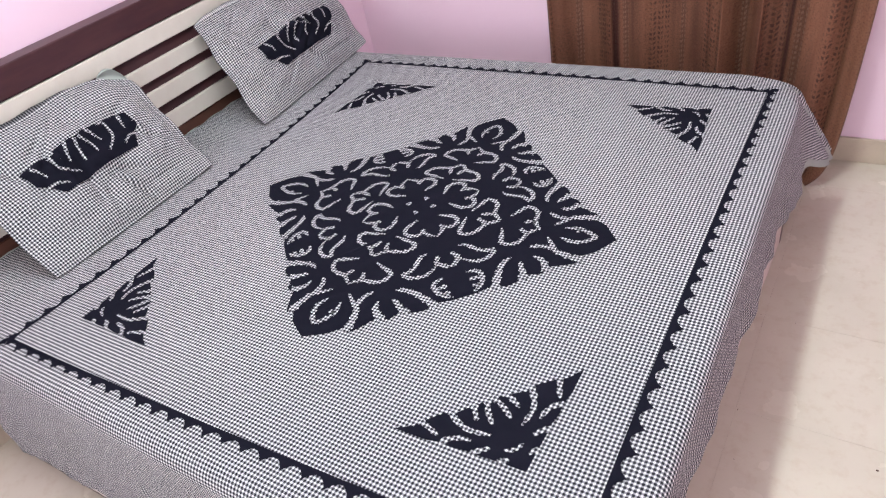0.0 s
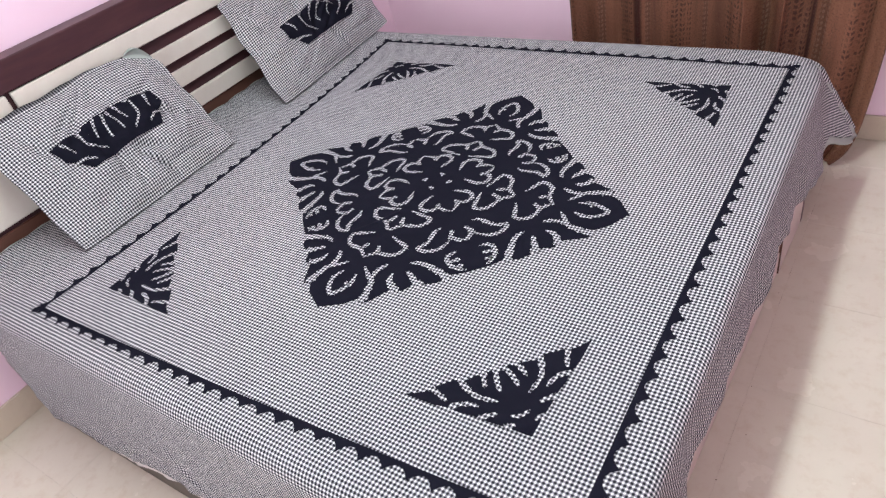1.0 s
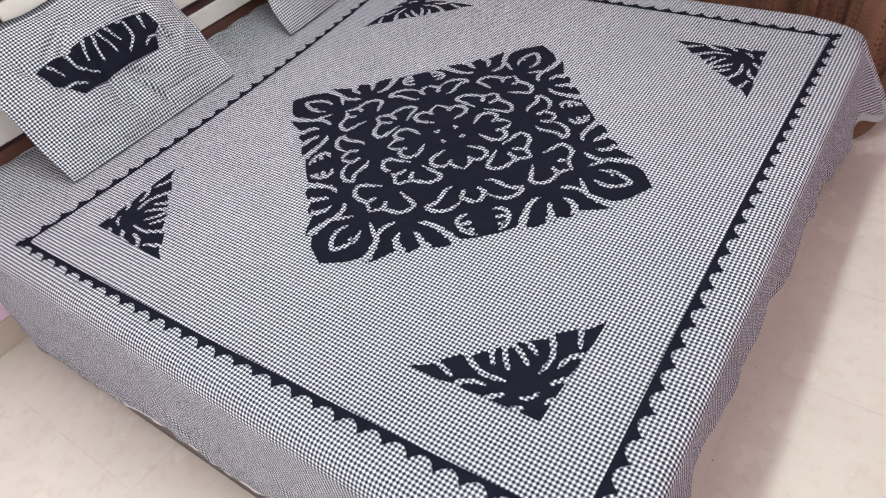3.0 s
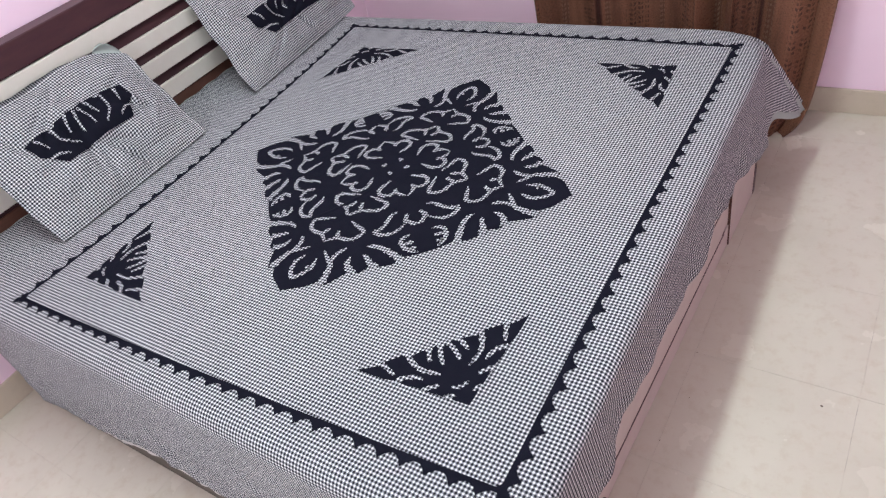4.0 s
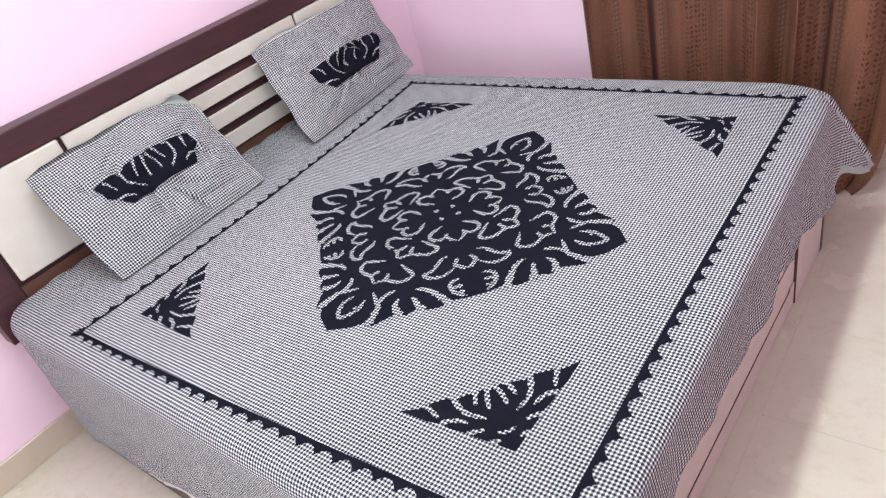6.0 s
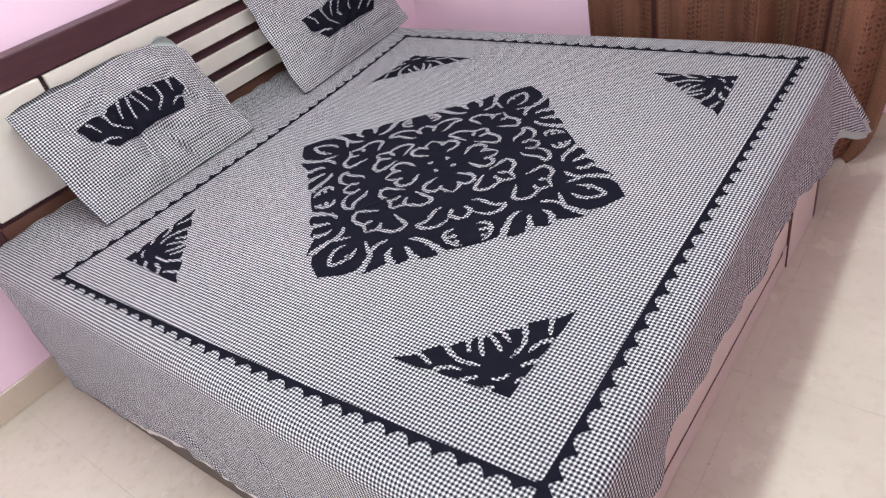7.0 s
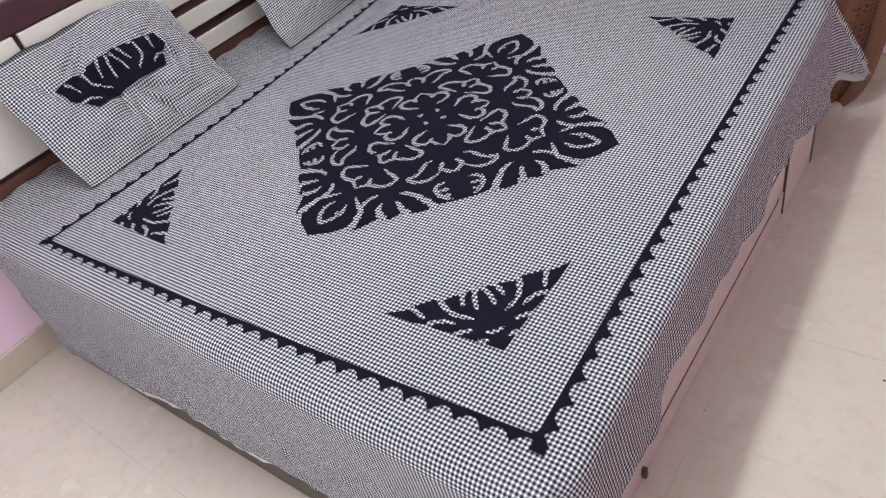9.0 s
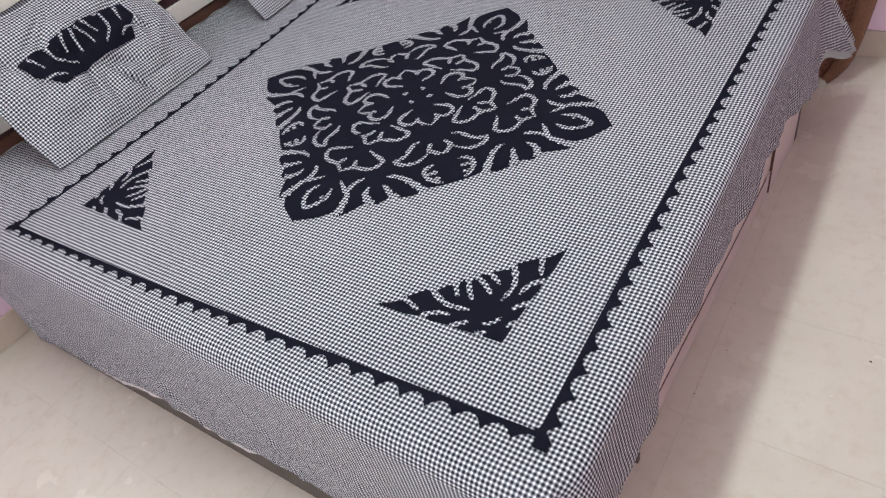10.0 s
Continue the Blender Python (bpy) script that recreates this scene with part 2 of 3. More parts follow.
def ribbon(bm, layer, line, width, lift, taper=(0.5, 0.5), mouth=0.0):
    """A flat strip of cloth along a line in the plane, a little narrower at its ends."""
    n = len(line)
    d = np.gradient(line, axis=0)
    d /= np.linalg.norm(d, axis=1)[:, None] + 1e-9
    side = np.stack([-d[:, 1], d[:, 0]], 1)
    t = np.linspace(0, 1, n)
    w = width * np.minimum(1, np.minimum(taper[0] + t * 4, taper[1] + (1 - t) * 4)) / 2
    w = w * (0.92 + 0.16 * np.sin(np.arange(n) * 1.7 + line[0, 0] * 40) + 0.14 * np.sin(np.arange(n) * 0.9 + line[0, 1] * 70))
    w = w * (1 + mouth * (1 - t) ** 2)
    left, right = line + side * w[:, None], line - side * w[:, None]
    rows = [(bm.verts.new((*l, lift)), bm.verts.new((*r, lift))) for l, r in zip(left, right)]
    for (a, b), (c, e) in zip(rows[:-1], rows[1:]):
        f = bm.faces.new((a, b, e, c))
        if f.normal.z < 0:
            f.normal_flip()
        for loop in f.loops:
            loop[layer].uv = loop.vert.co.xy


def flat_patch(outline, lift, thick=0.0008):
    """A cut piece of cloth with the given outline, lying flat."""
    bm = bmesh.new()
    layer = bm.loops.layers.uv.new("cloth")
    vs = [bm.verts.new((x, y, lift)) for x, y in outline]
    f = bm.faces.new(vs)
    bm.normal_update()
    if f.normal.z < 0:
        f.normal_flip()
    geom = bmesh.ops.triangulate(bm, faces=[f])
    edges = [e for e in bm.edges if e.is_boundary]
    low = bmesh.ops.extrude_edge_only(bm, edges=edges)
    for v in low["geom"]:
        if isinstance(v, bmesh.types.BMVert):
            v.co.z -= thick
    for fc in bm.faces:
        for loop in fc.loops:
            loop[layer].uv = loop.vert.co.xy
    return bm


# ---- the room ----
WALL_X, WALL_Y, BACK_X, BACK_Y, CEILING = -0.42, 2.17, 3.45, -2.40, 2.75
wall_head = part("wall_west", box(WALL_X - 0.15, WALL_X, BACK_Y - 0.15, WALL_Y + 0.15, 0.0, CEILING), PINK)
tagged(wall_head, "pink painted plaster wall behind the headboard", "wall", kind="structure")
wall_far = part("wall_north", box(WALL_X, BACK_X, WALL_Y, WALL_Y + 0.15, 0.0, CEILING), PINK)
tagged(wall_far, "pink painted plaster wall behind the curtain", "wall", kind="structure")
wall_e = part("wall_east", box(BACK_X, BACK_X + 0.15, BACK_Y - 0.15, WALL_Y + 0.15, 0.0, CEILING), PINK)
tagged(wall_e, "plain pink painted wall closing the room", "wall", kind="structure")
# Unseen wall; its opening is made up to go with the added fill light.
wall_s = thing("wall_south", "plain pink painted wall, unseen, with an opening made up for fill light", "wall", (0, 0, 0), kind="structure")
for x0, x1, z0, z1 in ((WALL_X, 0.75, 0, CEILING), (2.35, BACK_X, 0, CEILING), (0.75, 2.35, 0, 0.6), (0.75, 2.35, 2.3, CEILING)):
    part("wall_piece", box(x0, x1, BACK_Y - 0.15, BACK_Y, z0, z1), PINK, wall_s)
ceil = part("ceiling", box(WALL_X - 0.15, BACK_X + 0.15, BACK_Y - 0.15, WALL_Y + 0.15, CEILING, CEILING + 0.12), CEIL)
tagged(ceil, "plain white painted ceiling", "ceiling", kind="structure")
floor = part("floor", box(WALL_X - 0.15, BACK_X + 0.15, BACK_Y - 0.15, WALL_Y + 0.15, -0.12, -0.0015), GROUT)
tagged(floor, "polished beige floor tiles with thin dark joints", "floor", kind="structure")
skirt = thing("baseboard", "beige tile skirting along the pink walls", "baseboard", (0, 0, 0), kind="structure")
SK = 0.098


def skirting_run(along, fixed, start, stop, inward):
    at = start
    while at < stop - 0.01:
        end = min(at + 0.395, stop)
        a, b = sorted((fixed, fixed + inward * 0.012))
        bm = box(a, b, at + 0.0008, end - 0.0008, 0.0, SK, 0.002, 1) if along == "y" else box(at + 0.0008, end - 0.0008, a, b, 0.0, SK, 0.002, 1)
        part("skirting_tile", bm, SKIRT, skirt)
        at = end


skirting_run("y", WALL_X, -2.38, 2.157, 1)
skirting_run("x", WALL_Y, -0.405, 3.44, -1)

# ---- bed ----
H = 0.55
bed = thing("bed", "dark brown and cream laminate double bed with slatted headboard", "bed", (0.6, 0.82, 0))
bed_parent_inv = Matrix.Translation((-0.6, -0.82, 0))


def bed_part(name, bm, mat, label=""):
    ob = part(name, bm, mat, bed, label)
    ob.matrix_parent_inverse = bed_parent_inv
    return ob


HX, YL, YR = -0.345, -0.075, 1.825
bed_part("back_panel", box(-0.405, HX - 0.012, YL, YR, 0.44, 0.99), WENGE, "dark brown headboard backing")
bed_part("top_rail", box(-0.415, HX + 0.006, YL - 0.008, YR + 0.008, 0.928, 1.012, 0.004), WENGE, "dark brown headboard top rail")
bed_part("post", box(-0.41, HX + 0.002, YL - 0.004, 0.030, 0.44, 0.9275, 0.003), WENGE, "dark brown headboard end post")
bed_part("post", box(-0.41, HX + 0.002, 1.722, YR + 0.004, 0.44, 0.9275, 0.003), WENGE, "dark brown headboard end post")
bed_part("lower_rail", box(-0.40, HX - 0.002, 0.0315, 1.7205, 0.40, 0.584, 0.003), RAIL, "reddish-brown lower headboard rail")
bed_part("cream_panel", box(HX - 0.011, HX + 0.006, 0.044, 0.357, 0.600, 0.925, 0.006), CREAM, "cream headboard side panel")
bed_part("cream_panel", box(HX - 0.011, HX + 0.006, 1.408, 1.718, 0.600, 0.925, 0.006), CREAM, "cream headboard side panel")
for z0, z1 in ((0.866, 0.924), (0.772, 0.825), (0.682, 0.739), (0.588, 0.646)):
    bed_part("slat", box(HX - 0.011, HX + 0.006, 0.373, 1.395, z0, z1, 0.003), CREAM, "cream headboard slat")


def foot_part(name, y0, y1, z0, z1, proud, back, mat, label="", bevel=0.0012):
    """A board of the bed's foot, which stands a little askew under the mattress."""
    bm = box(1.497 - back, 1.497 + proud, y0, y1, z0, z1, bevel, 1)
    for v in bm.verts:
        v.co.x += 0.0365 * v.co.y
    return bed_part(name, bm, mat, label)


foot_part("kick_board", -0.02, 1.322, 0.002, 0.0868, 0.0, 0.022, BASE, "beige laminate lower board")
foot_part("drawer_front", -0.02, 1.270, 0.0925, 0.2085, 0.0, 0.022, BASE, "beige laminate drawer front")
foot_part("drawer_front", 1.2735, 1.322, 0.0925, 0.2085, -0.003, 0.022, BASE, "beige laminate filler board")
foot_part("drawer_front", -0.02, 1.322, 0.2140, 0.268, 0.0, 0.022, BASE, "beige laminate upper rail")
foot_part("corner_panel", 1.3255, 1.598, 0.002, 0.268, 0.004, 0.022, BASE, "beige laminate corner panel")
foot_part("corner_post", 1.5985, 1.622, 0.0, 0.268, 0.005, 0.03, WENGE, "dark brown corner post")
foot_part("foot_frame", -0.02, 1.598, 0.0, 0.266, -0.0225, 0.04, WENGE, "dark brown frame behind the drawers")
# Dark and brown strips stand in for the shade in the boards' gaps.
foot_part("gap_shade", -0.02, 1.270, 0.0866, 0.0927, 0.0014, 0.020, WENGE, "thin dark strip for the shaded gap under the drawer front", 0)
foot_part("gap_shade", -0.02, 1.322, 0.2083, 0.2142, 0.0014, 0.020, WENGE, "thin dark strip for the shaded gap over the drawer front", 0)
foot_part("gap_shade", 1.3237, 1.3252, 0.002, 0.268, 0.0042, 0.020, RAIL, "thin brown strip for the shaded gap beside the corner panel", 0)
# A dark block on the front stands in for the shade of a notch.
foot_part("notch", 1.252, 1.269, 0.0925, 0.104, 0.0022, -0.0011, WENGE, "dark block for the shaded notch at the drawer's end")
foot_part("peg", 0.327, 0.340, 0.014, 0.046, 0.012, -0.0005, PLINTH_SHADED, "small brown peg at the drawer front")
bed_part("side_panel", box(-0.33, 1.4775, -0.0715, -0.030, 0.004, 0.27, 0.002), PLINTH_SHADED, "side board coloured grey-brown for the shade under the hanging sheet")
bed_part("side_panel", box(-0.33, 1.51, 1.60, 1.622, 0.004, 0.27, 0.002), BASE)
bed_part("bed_board", box(-0.33, 1.455, -0.0295, 1.5995, 0.235, 0.262), BASE)

mattress = part("mattress", box(-0.338, 1.538, -0.030, 1.67, 0.272, H - 0.006, 0.045, 4), TICKING, smooth=True)
tagged(mattress, "thick mattress hidden under the checked bedsheet", "mattress")

# ---- bedsheet ----
sheet = thing("bedsheet", "black and white gingham bedsheet with black cutwork applique", "bedsheet", (0.6, 0.82, H))
SHEET_INV = Matrix.Translation((-0.6, -0.82, -H))
EDGE_H, EDGE_X, EDGE_Y0, EDGE_Y1, R = -0.345, 1.534, -0.026, 1.668, 0.048


def drape(u, v):
    """The place of the cloth's point (u, v): flat on the mattress, rolled over its rounded edges and hanging in soft folds."""
    near, head = v < 0.8, u < 0.5
    rc = np.where(head, np.where(near, 0.09, 0.05), np.where(near, 0.07, 0.17))
    xi = np.where(head, EDGE_H + rc, EDGE_X - rc)
    yi = np.where(near, EDGE_Y0 + rc, EDGE_Y1 - rc)
    sx, sy = np.where(head, -1.0, 1.0), np.where(near, -1.0, 1.0)
    a, b = np.maximum((u - xi) * sx, 0), np.maximum((v - yi) * sy, 0)
    far = np.hypot(a, b) + 1e-9
    ca, cb = a / far, b / far
    s = np.maximum(far - rc, 0)
    ang = np.arctan2(b, a + 1e-9)
    # at the far foot corner the spare cloth stands off as a slanting fin
    fin = np.where(head | near, 0.0, np.exp(-(((ang - 0.78) / 0.34) ** 2)))
    corner = np.where(head, 0.0, np.where(near, 2 * ca * cb, fin))
    bend, steep = np.where(ca > cb, 0.030, R) * (1 + 1.3 * fin), math.pi / 2 - 0.52 * fin
    hang = np.maximum(s - bend * steep, 0)
    th = np.minimum(s / bend, steep)
    flare = corner * np.where(near, 0.09 * (1 - np.exp(-hang / 0.15)), hang * np.cos(steep) / (corner + 1e-9)) + np.where(ca > cb, 0.13, 0.012) * hang * (1 - corner)
    down = bend * (1 - np.cos(th)) + hang * np.where(near, 1 - 0.16 * corner, np.sin(steep))
    lim = H - 0.008
    down = np.where(down > lim - 0.03, lim - 0.03 * np.exp(-(down - lim + 0.03) / 0.03), down)
    ramp = np.clip(hang / np.where(ca > cb, 0.12, 0.25), 0, 1) ** 1.2
    foot = 0.006 * np.sin(v * 14 + 0.6) + 0.004 * np.sin(v * 29 + 1.9) + 0.0025 * np.sin(v * 55)
    side = 0.004 * np.sin(u * 9 + 0.6 + 6 * hang) + 0.002 * np.sin(u * 17 + 1.9 - 5 * hang)
    for at, lean, wide, high in ((-0.10, 0.34, 0.011, 0.006), (0.13, 0.10, 0.030, 0.004), (0.40, 0.46, 0.009, 0.005), (0.52, -0.12, 0.026, 0.007), (0.80, 0.30, 0.010, 0.006), (0.93, 0.62, 0.018, 0.007), (1.20, -0.30, 0.016, 0.006)):
        side = side + high * np.exp(-(((u - at - lean * hang - 0.012 * np.sin(hang * 31 + at * 9)) / wide) ** 2))
    side = side + 0.0035 * np.sin(u * 21 + 7 * np.sin(hang * 9)) * np.sin(hang * 19 + u * 6)
    side = side + 0.0024 * np.sin(u * 52 + 9 * np.sin(hang * 13 + u * 3)) * np.sin(hang * 33 + u * 11) + 0.0015 * np.sin(u * 83 - hang * 47 + 4 * np.sin(u * 15 + hang * 8))
    foot = foot + 0.0018 * np.sin(v * 47 + 8 * np.sin(hang * 16 + v * 4)) * np.sin(hang * 40 + v * 9)
    fold = np.where(ca > cb, foot, 0.6 * (np.maximum(side, -0.004) + 0.004))
    fold = fold * (1 - corner) + corner * 0.010 * np.sin(ang * 9 + 0.5)
    out = bend * np.sin(th) + flare + ramp * fold
    flat = s <= 0
    x = np.where(flat, u, xi + sx * (rc + out) * ca + np.where(a > 0, 0, u - xi))
    y = np.where(flat, v, yi + sy * (rc + out) * cb + np.where(b > 0, 0, v - yi))
    # the cloth lies a little uneven between its border and the headboard
    lie = np.clip((-0.03 - u) / 0.1, 0, 1) * 0.0016 * (np.sin(v * 19 + 3 * np.sin(u * 20)) - 0.6)
    return np.stack([x, y, H - down + lie * flat], -1)


flat_u = np.linspace(-0.338, EDGE_X, 260)
flat_v = np.linspace(EDGE_Y0, EDGE_Y1, 84)
hang_t = np.concatenate([np.linspace(0, 0.22, 12)[1:], np.linspace(0.22, 1, 34)[1:]])
far_len = 0.31
uu = np.concatenate([flat_u, EDGE_X + hang_t])
vv = np.concatenate([(EDGE_Y0 - hang_t)[::-1], flat_v, EDGE_Y1 + hang_t * far_len])
U, V = np.meshgrid(uu, vv, indexing="ij")
# how far the cloth hangs down along the foot and along the near side
foot_len = np.interp(V, (0.0, 0.15, 0.19, 0.23, 0.27, 0.31, 0.35, 0.51, 0.55, 0.59, 0.63, 0.67, 0.75, 0.83, 0.87, 0.91, 0.95, 1.03, 1.07, 1.11, 1.23, 1.31, 1.43, 1.60), (0.20, 0.178, 0.188, 0.208, 0.208, 0.180, 0.152, 0.160, 0.164, 0.152, 0.168, 0.184, 0.212, 0.208, 0.212, 0.185, 0.168, 0.188, 0.196, 0.220, 0.232, 0.248, 0.295, 0.310))
foot_len = foot_len + 0.0015 * np.sin(V * 71)
NEAR_U = (-0.34, 0.02, 0.10, 0.27, 0.43, 0.52, 0.60, 0.70, 0.85, 1.00, 1.20, 1.55)
NEAR_LEN = (0.530, 0.520, 0.508, 0.474, 0.432, 0.432, 0.450, 0.460, 0.448, 0.455, 0.465, 0.440)
near_len = np.interp(U, NEAR_U, NEAR_LEN)
near_len = near_len + 0.004 * np.sin(U * 13) + 0.002 * np.sin(U * 41)
U2 = np.where(U > EDGE_X, EDGE_X + (U - EDGE_X) * foot_len, U)
V2 = np.where(V < EDGE_Y0, EDGE_Y0 + (V - EDGE_Y0) * near_len, V)


def rounded(u, v):
    """The cloth's far foot corner is cut round, so that its hem runs level there."""
    a, b = np.maximum(u - EDGE_X + 0.17, 0), np.maximum(v - EDGE_Y1 + 0.17, 0)
    k = np.where((a > 0) & (b > 0), (np.maximum(a, b) / (np.hypot(a, b) + 1e-9)) ** 0.55, 1.0)
    k = k * (1 - 0.15 * np.exp(-(((np.arctan2(b, a + 1e-9) - 0.42) / 0.19) ** 2)))
    return np.where(a > 0, EDGE_X - 0.17 + a * k, u), np.where(b > 0, EDGE_Y1 - 0.17 + b * k, v)


U2, V2 = rounded(U2, V2)
cloth = part("cloth", grid_mesh(drape(U2, V2), np.stack([U2, V2], -1)), [SHEET, SHEET_BACK], sheet, smooth=True)
cloth.matrix_parent_inverse = SHEET_INV
sol = cloth.modifiers.new("thickness", "SOLIDIFY")
sol.thickness, sol.offset, sol.material_offset = 0.0022, -1.0, 1
Us, Vs = np.meshgrid(np.array([-0.3405, -0.334]), np.linspace(0.06, 1.6, 120), indexing="ij")
edge = drape(Us, Vs) + (0, 0, 0.0025)
edge[0, :, 2] += 0.002 * np.sin(Vs[0] * 60)
ob = part("selvedge", grid_mesh(edge, np.stack([Us, Vs], -1)), SHEET_BACK, sheet, "pale woven selvedge")
ob.matrix_parent_inverse = SHEET_INV


# the turned-up hem shows pale along the near side
Uh, Th = np.meshgrid(np.linspace(0.06, 0.80, 90), np.linspace(-0.006, 0.020, 4), indexing="ij")
Vh = EDGE_Y0 - (np.interp(Uh, NEAR_U, NEAR_LEN) + 0.004 * np.sin(Uh * 13) + 0.002 * np.sin(Uh * 41) + Th * np.clip(np.minimum(Uh - 0.06, 0.80 - Uh) * 12, 0, 1))
hem = part("hem", grid_mesh(drape(Uh, Vh) + (0, 0.002, 0), np.stack([Uh, Vh], -1)), HEM, sheet, "pale turned-up hem", smooth=True)
hem.matrix_parent_inverse = SHEET_INV

Ub, Vb = rounded(*np.meshgrid(np.linspace(1.44, 1.866, 60), np.linspace(1.62, 2.012, 60), indexing="ij"))
lining = part("lining", grid_mesh(drape(Ub, Vb) + (-0.004, -0.004, -0.005), np.stack([Ub, Vb], -1)), SHEET_BACK, sheet, "pale grey-green lining under the hem", smooth=True)
lining.matrix_parent_inverse = SHEET_INV
sol = lining.modifiers.new("thickness", "SOLIDIFY")
sol.thickness, sol.offset = 0.003, -1.0


def sheet_part(name, bm, mat, label, smooth=False):
    ob = part(name, bm, mat, sheet, label, smooth)
    ob.matrix_parent_inverse = SHEET_INV
    return ob


# The large square: an eighth of the cutwork, turned and mirrored round the middle.
# how the square lies on the bed: place, two half sides, and the small pull of its stitching
LIE = np.array(((0.7833, 0.7558), (0.2489, -0.2469), (-0.2684, -0.2506), (-0.0084, 0.009), (-0.0003, 0.002), (-0.0117, 0.0122), (0.012, 0.0019), (-0.0092, -0.0153),
                (-0.0009, 0.0065), (0.0148, 0.0048), (-0.0247, 0.0343), (0.0145, -0.0048), (-0.0222, -0.0129)))
RIM = [(1.012, 0), (1.012, 0.07), (1.0, 0.15), (1.01, 0.19), (1.033, 0.25), (1.022, 0.32), (0.985, 0.352), (1.0, 0.40), (1.025, 0.455), (1.02, 0.48), (0.985, 0.515),
       (1.0, 0.555), (1.018, 0.60), (1.04, 0.66), (1.05, 0.715), (1.0, 0.735), (1.015, 0.83)]
# cuts that open at the rim, widest there
CUTS_RIM = [
    [(1.055, 0.725), (0.985, 0.675), (0.93, 0.643), (0.88, 0.622), (0.82, 0.632), (0.735, 0.64)],
    [(1.03, 0.50), (0.965, 0.515), (0.92, 0.512), (0.870, 0.482)],
    [(1.035, 0.345), (0.985, 0.372), (0.935, 0.378), (0.884, 0.396)],
    [(1.04, 0.178), (0.965, 0.215), (0.915, 0.245), (0.868, 0.277), (0.833, 0.32), (0.82, 0.362)],
]
CUTS_8 = [
    [(0.875, 0.621), (0.82, 0.585), (0.79, 0.54), (0.778, 0.492)],
    [(0.828, 0.070), (0.842, 0.122), (0.880, 0.146), (0.935, 0.137), (0.982, 0.100), (1.01, 0.062)],
    [(0.905, 0.140), (0.90, 0.068)],
    [(0.965, 0.115), (0.958, 0.066)],
    [(0.562, 0.098), (0.577, 0.140), (0.616, 0.173), (0.668, 0.210), (0.690, 0.255), (0.697, 0.284), (0.733, 0.268), (0.758, 0.222), (0.762, 0.170), (0.738, 0.120), (0.705, 0.084)],
    [(0.612, 0.042), (0.651, 0.060), (0.700, 0.080)],
    [(0.700, 0.080), (0.693, 0.058), (0.728, 0.030), (0.740, 0.0)],
]
# the two inner rings of leaves
CUTS_RING = [
    [(0.41, 0.508), (0.39, 0.565), (0.365, 0.617), (0.355, 0.660), (0.388, 0.690), (0.445, 0.700), (0.492, 0.675), (0.535, 0.640), (0.59, 0.630), (0.635, 0.635)],
    [(0.54, 0.64), (0.525, 0.602), (0.514, 0.568)],
    [(0.238, 0.290), (0.190, 0.360), (0.148, 0.425), (0.160, 0.462), (0.225, 0.478), (0.285, 0.448), (0.335, 0.420), (0.405, 0.428), (0.425, 0.425)],
    [(0.335, 0.420), (0.318, 0.375), (0.300, 0.335)],
    [(0.178, 0.066), (0.205, 0.112), (0.240, 0.160), (0.290, 0.175), (0.330, 0.154), (0.348, 0.112), (0.334, 0.068), (0.376, 0.042), (0.415, 0.0)],
    [(0.334, 0.068), (0.292, 0.056)],
]
CUTS_4 = [
    [(0.714, 0.778), (0.728, 0.815), (0.755, 0.862), (0.805, 0.893), (0.865, 0.908), (0.908, 0.900), (0.905, 0.860), (0.890, 0.805), (0.862, 0.757), (0.820, 0.725), (0.785, 0.708)],
    [(0.868, 0.765), (0.835, 0.790)],
    [(0.050, 0.062), (0.092, 0.050)],
]


def turned(pts, n, flip):
    p = np.array(pts, float)
    if flip:
        p = p * (1, -1)
    for _ in range(n):
        p = np.stack([-p[:, 1], p[:, 0]], 1)
    return p


def square_place(p):
    x, y = p[:, 0], p[:, 1]
    mid = (1 - x * x) * (1 - y * y)
    return np.stack([1 + 0 * x, x, y, x * x, x * y, y * y, x**3, x * x * y, x * y * y, y**3, mid, mid * x, mid * y], 1) @ LIE


rim_all = []
for n in range(4):
    half = np.array(RIM) * (1.012, 1.0)
    swapped = half[:, ::-1]
    rim_all += [*turned(half, n, False), *turned([(1.0, 1.0)], n, False), *turned(swapped[:0:-1], n, False)]
rim_all = np.array(rim_all)
rim_all[:, 1] *= np.where(np.abs(rim_all[:, 1]) > np.abs(rim_all[:, 0]) + 0.02, 1.020, 1.0)
square = sheet_part("applique_square", flat_patch(square_place(rim_all), H + 0.0014), NAVY, "black cutwork square applique of leaves")
WID = 0.0124


def cut_strip(patch, line, width, lift, taper=(0.35, 0.35), mouth=0.0):
    """One cut of the cutwork, with the checked cloth showing in it."""
    bm = bmesh.new()
    ribbon(bm, bm.loops.layers.uv.new("cloth"), line, width, lift, taper, mouth)
    part("cut_strip", bm, SHEET, patch)


for pts in CUTS_RIM:
    for n in range(4):
        for flip in (False, True):
            cut_strip(square, smooth_line(square_place(turned(pts, n, flip)), 7), WID, H + 0.0026, (1.0, 0.35), 0.9)
for pts in CUTS_8 + CUTS_RING:
    for n in range(4):
        for flip in (False, True):
            cut_strip(square, smooth_line(square_place(turned(pts, n, flip)), 7), WID, H + 0.0024)
for pts in CUTS_4:
    for n in range(4):
        cut_strip(square, smooth_line(square_place(turned(pts, n, False)), 7), WID, H + 0.0028)
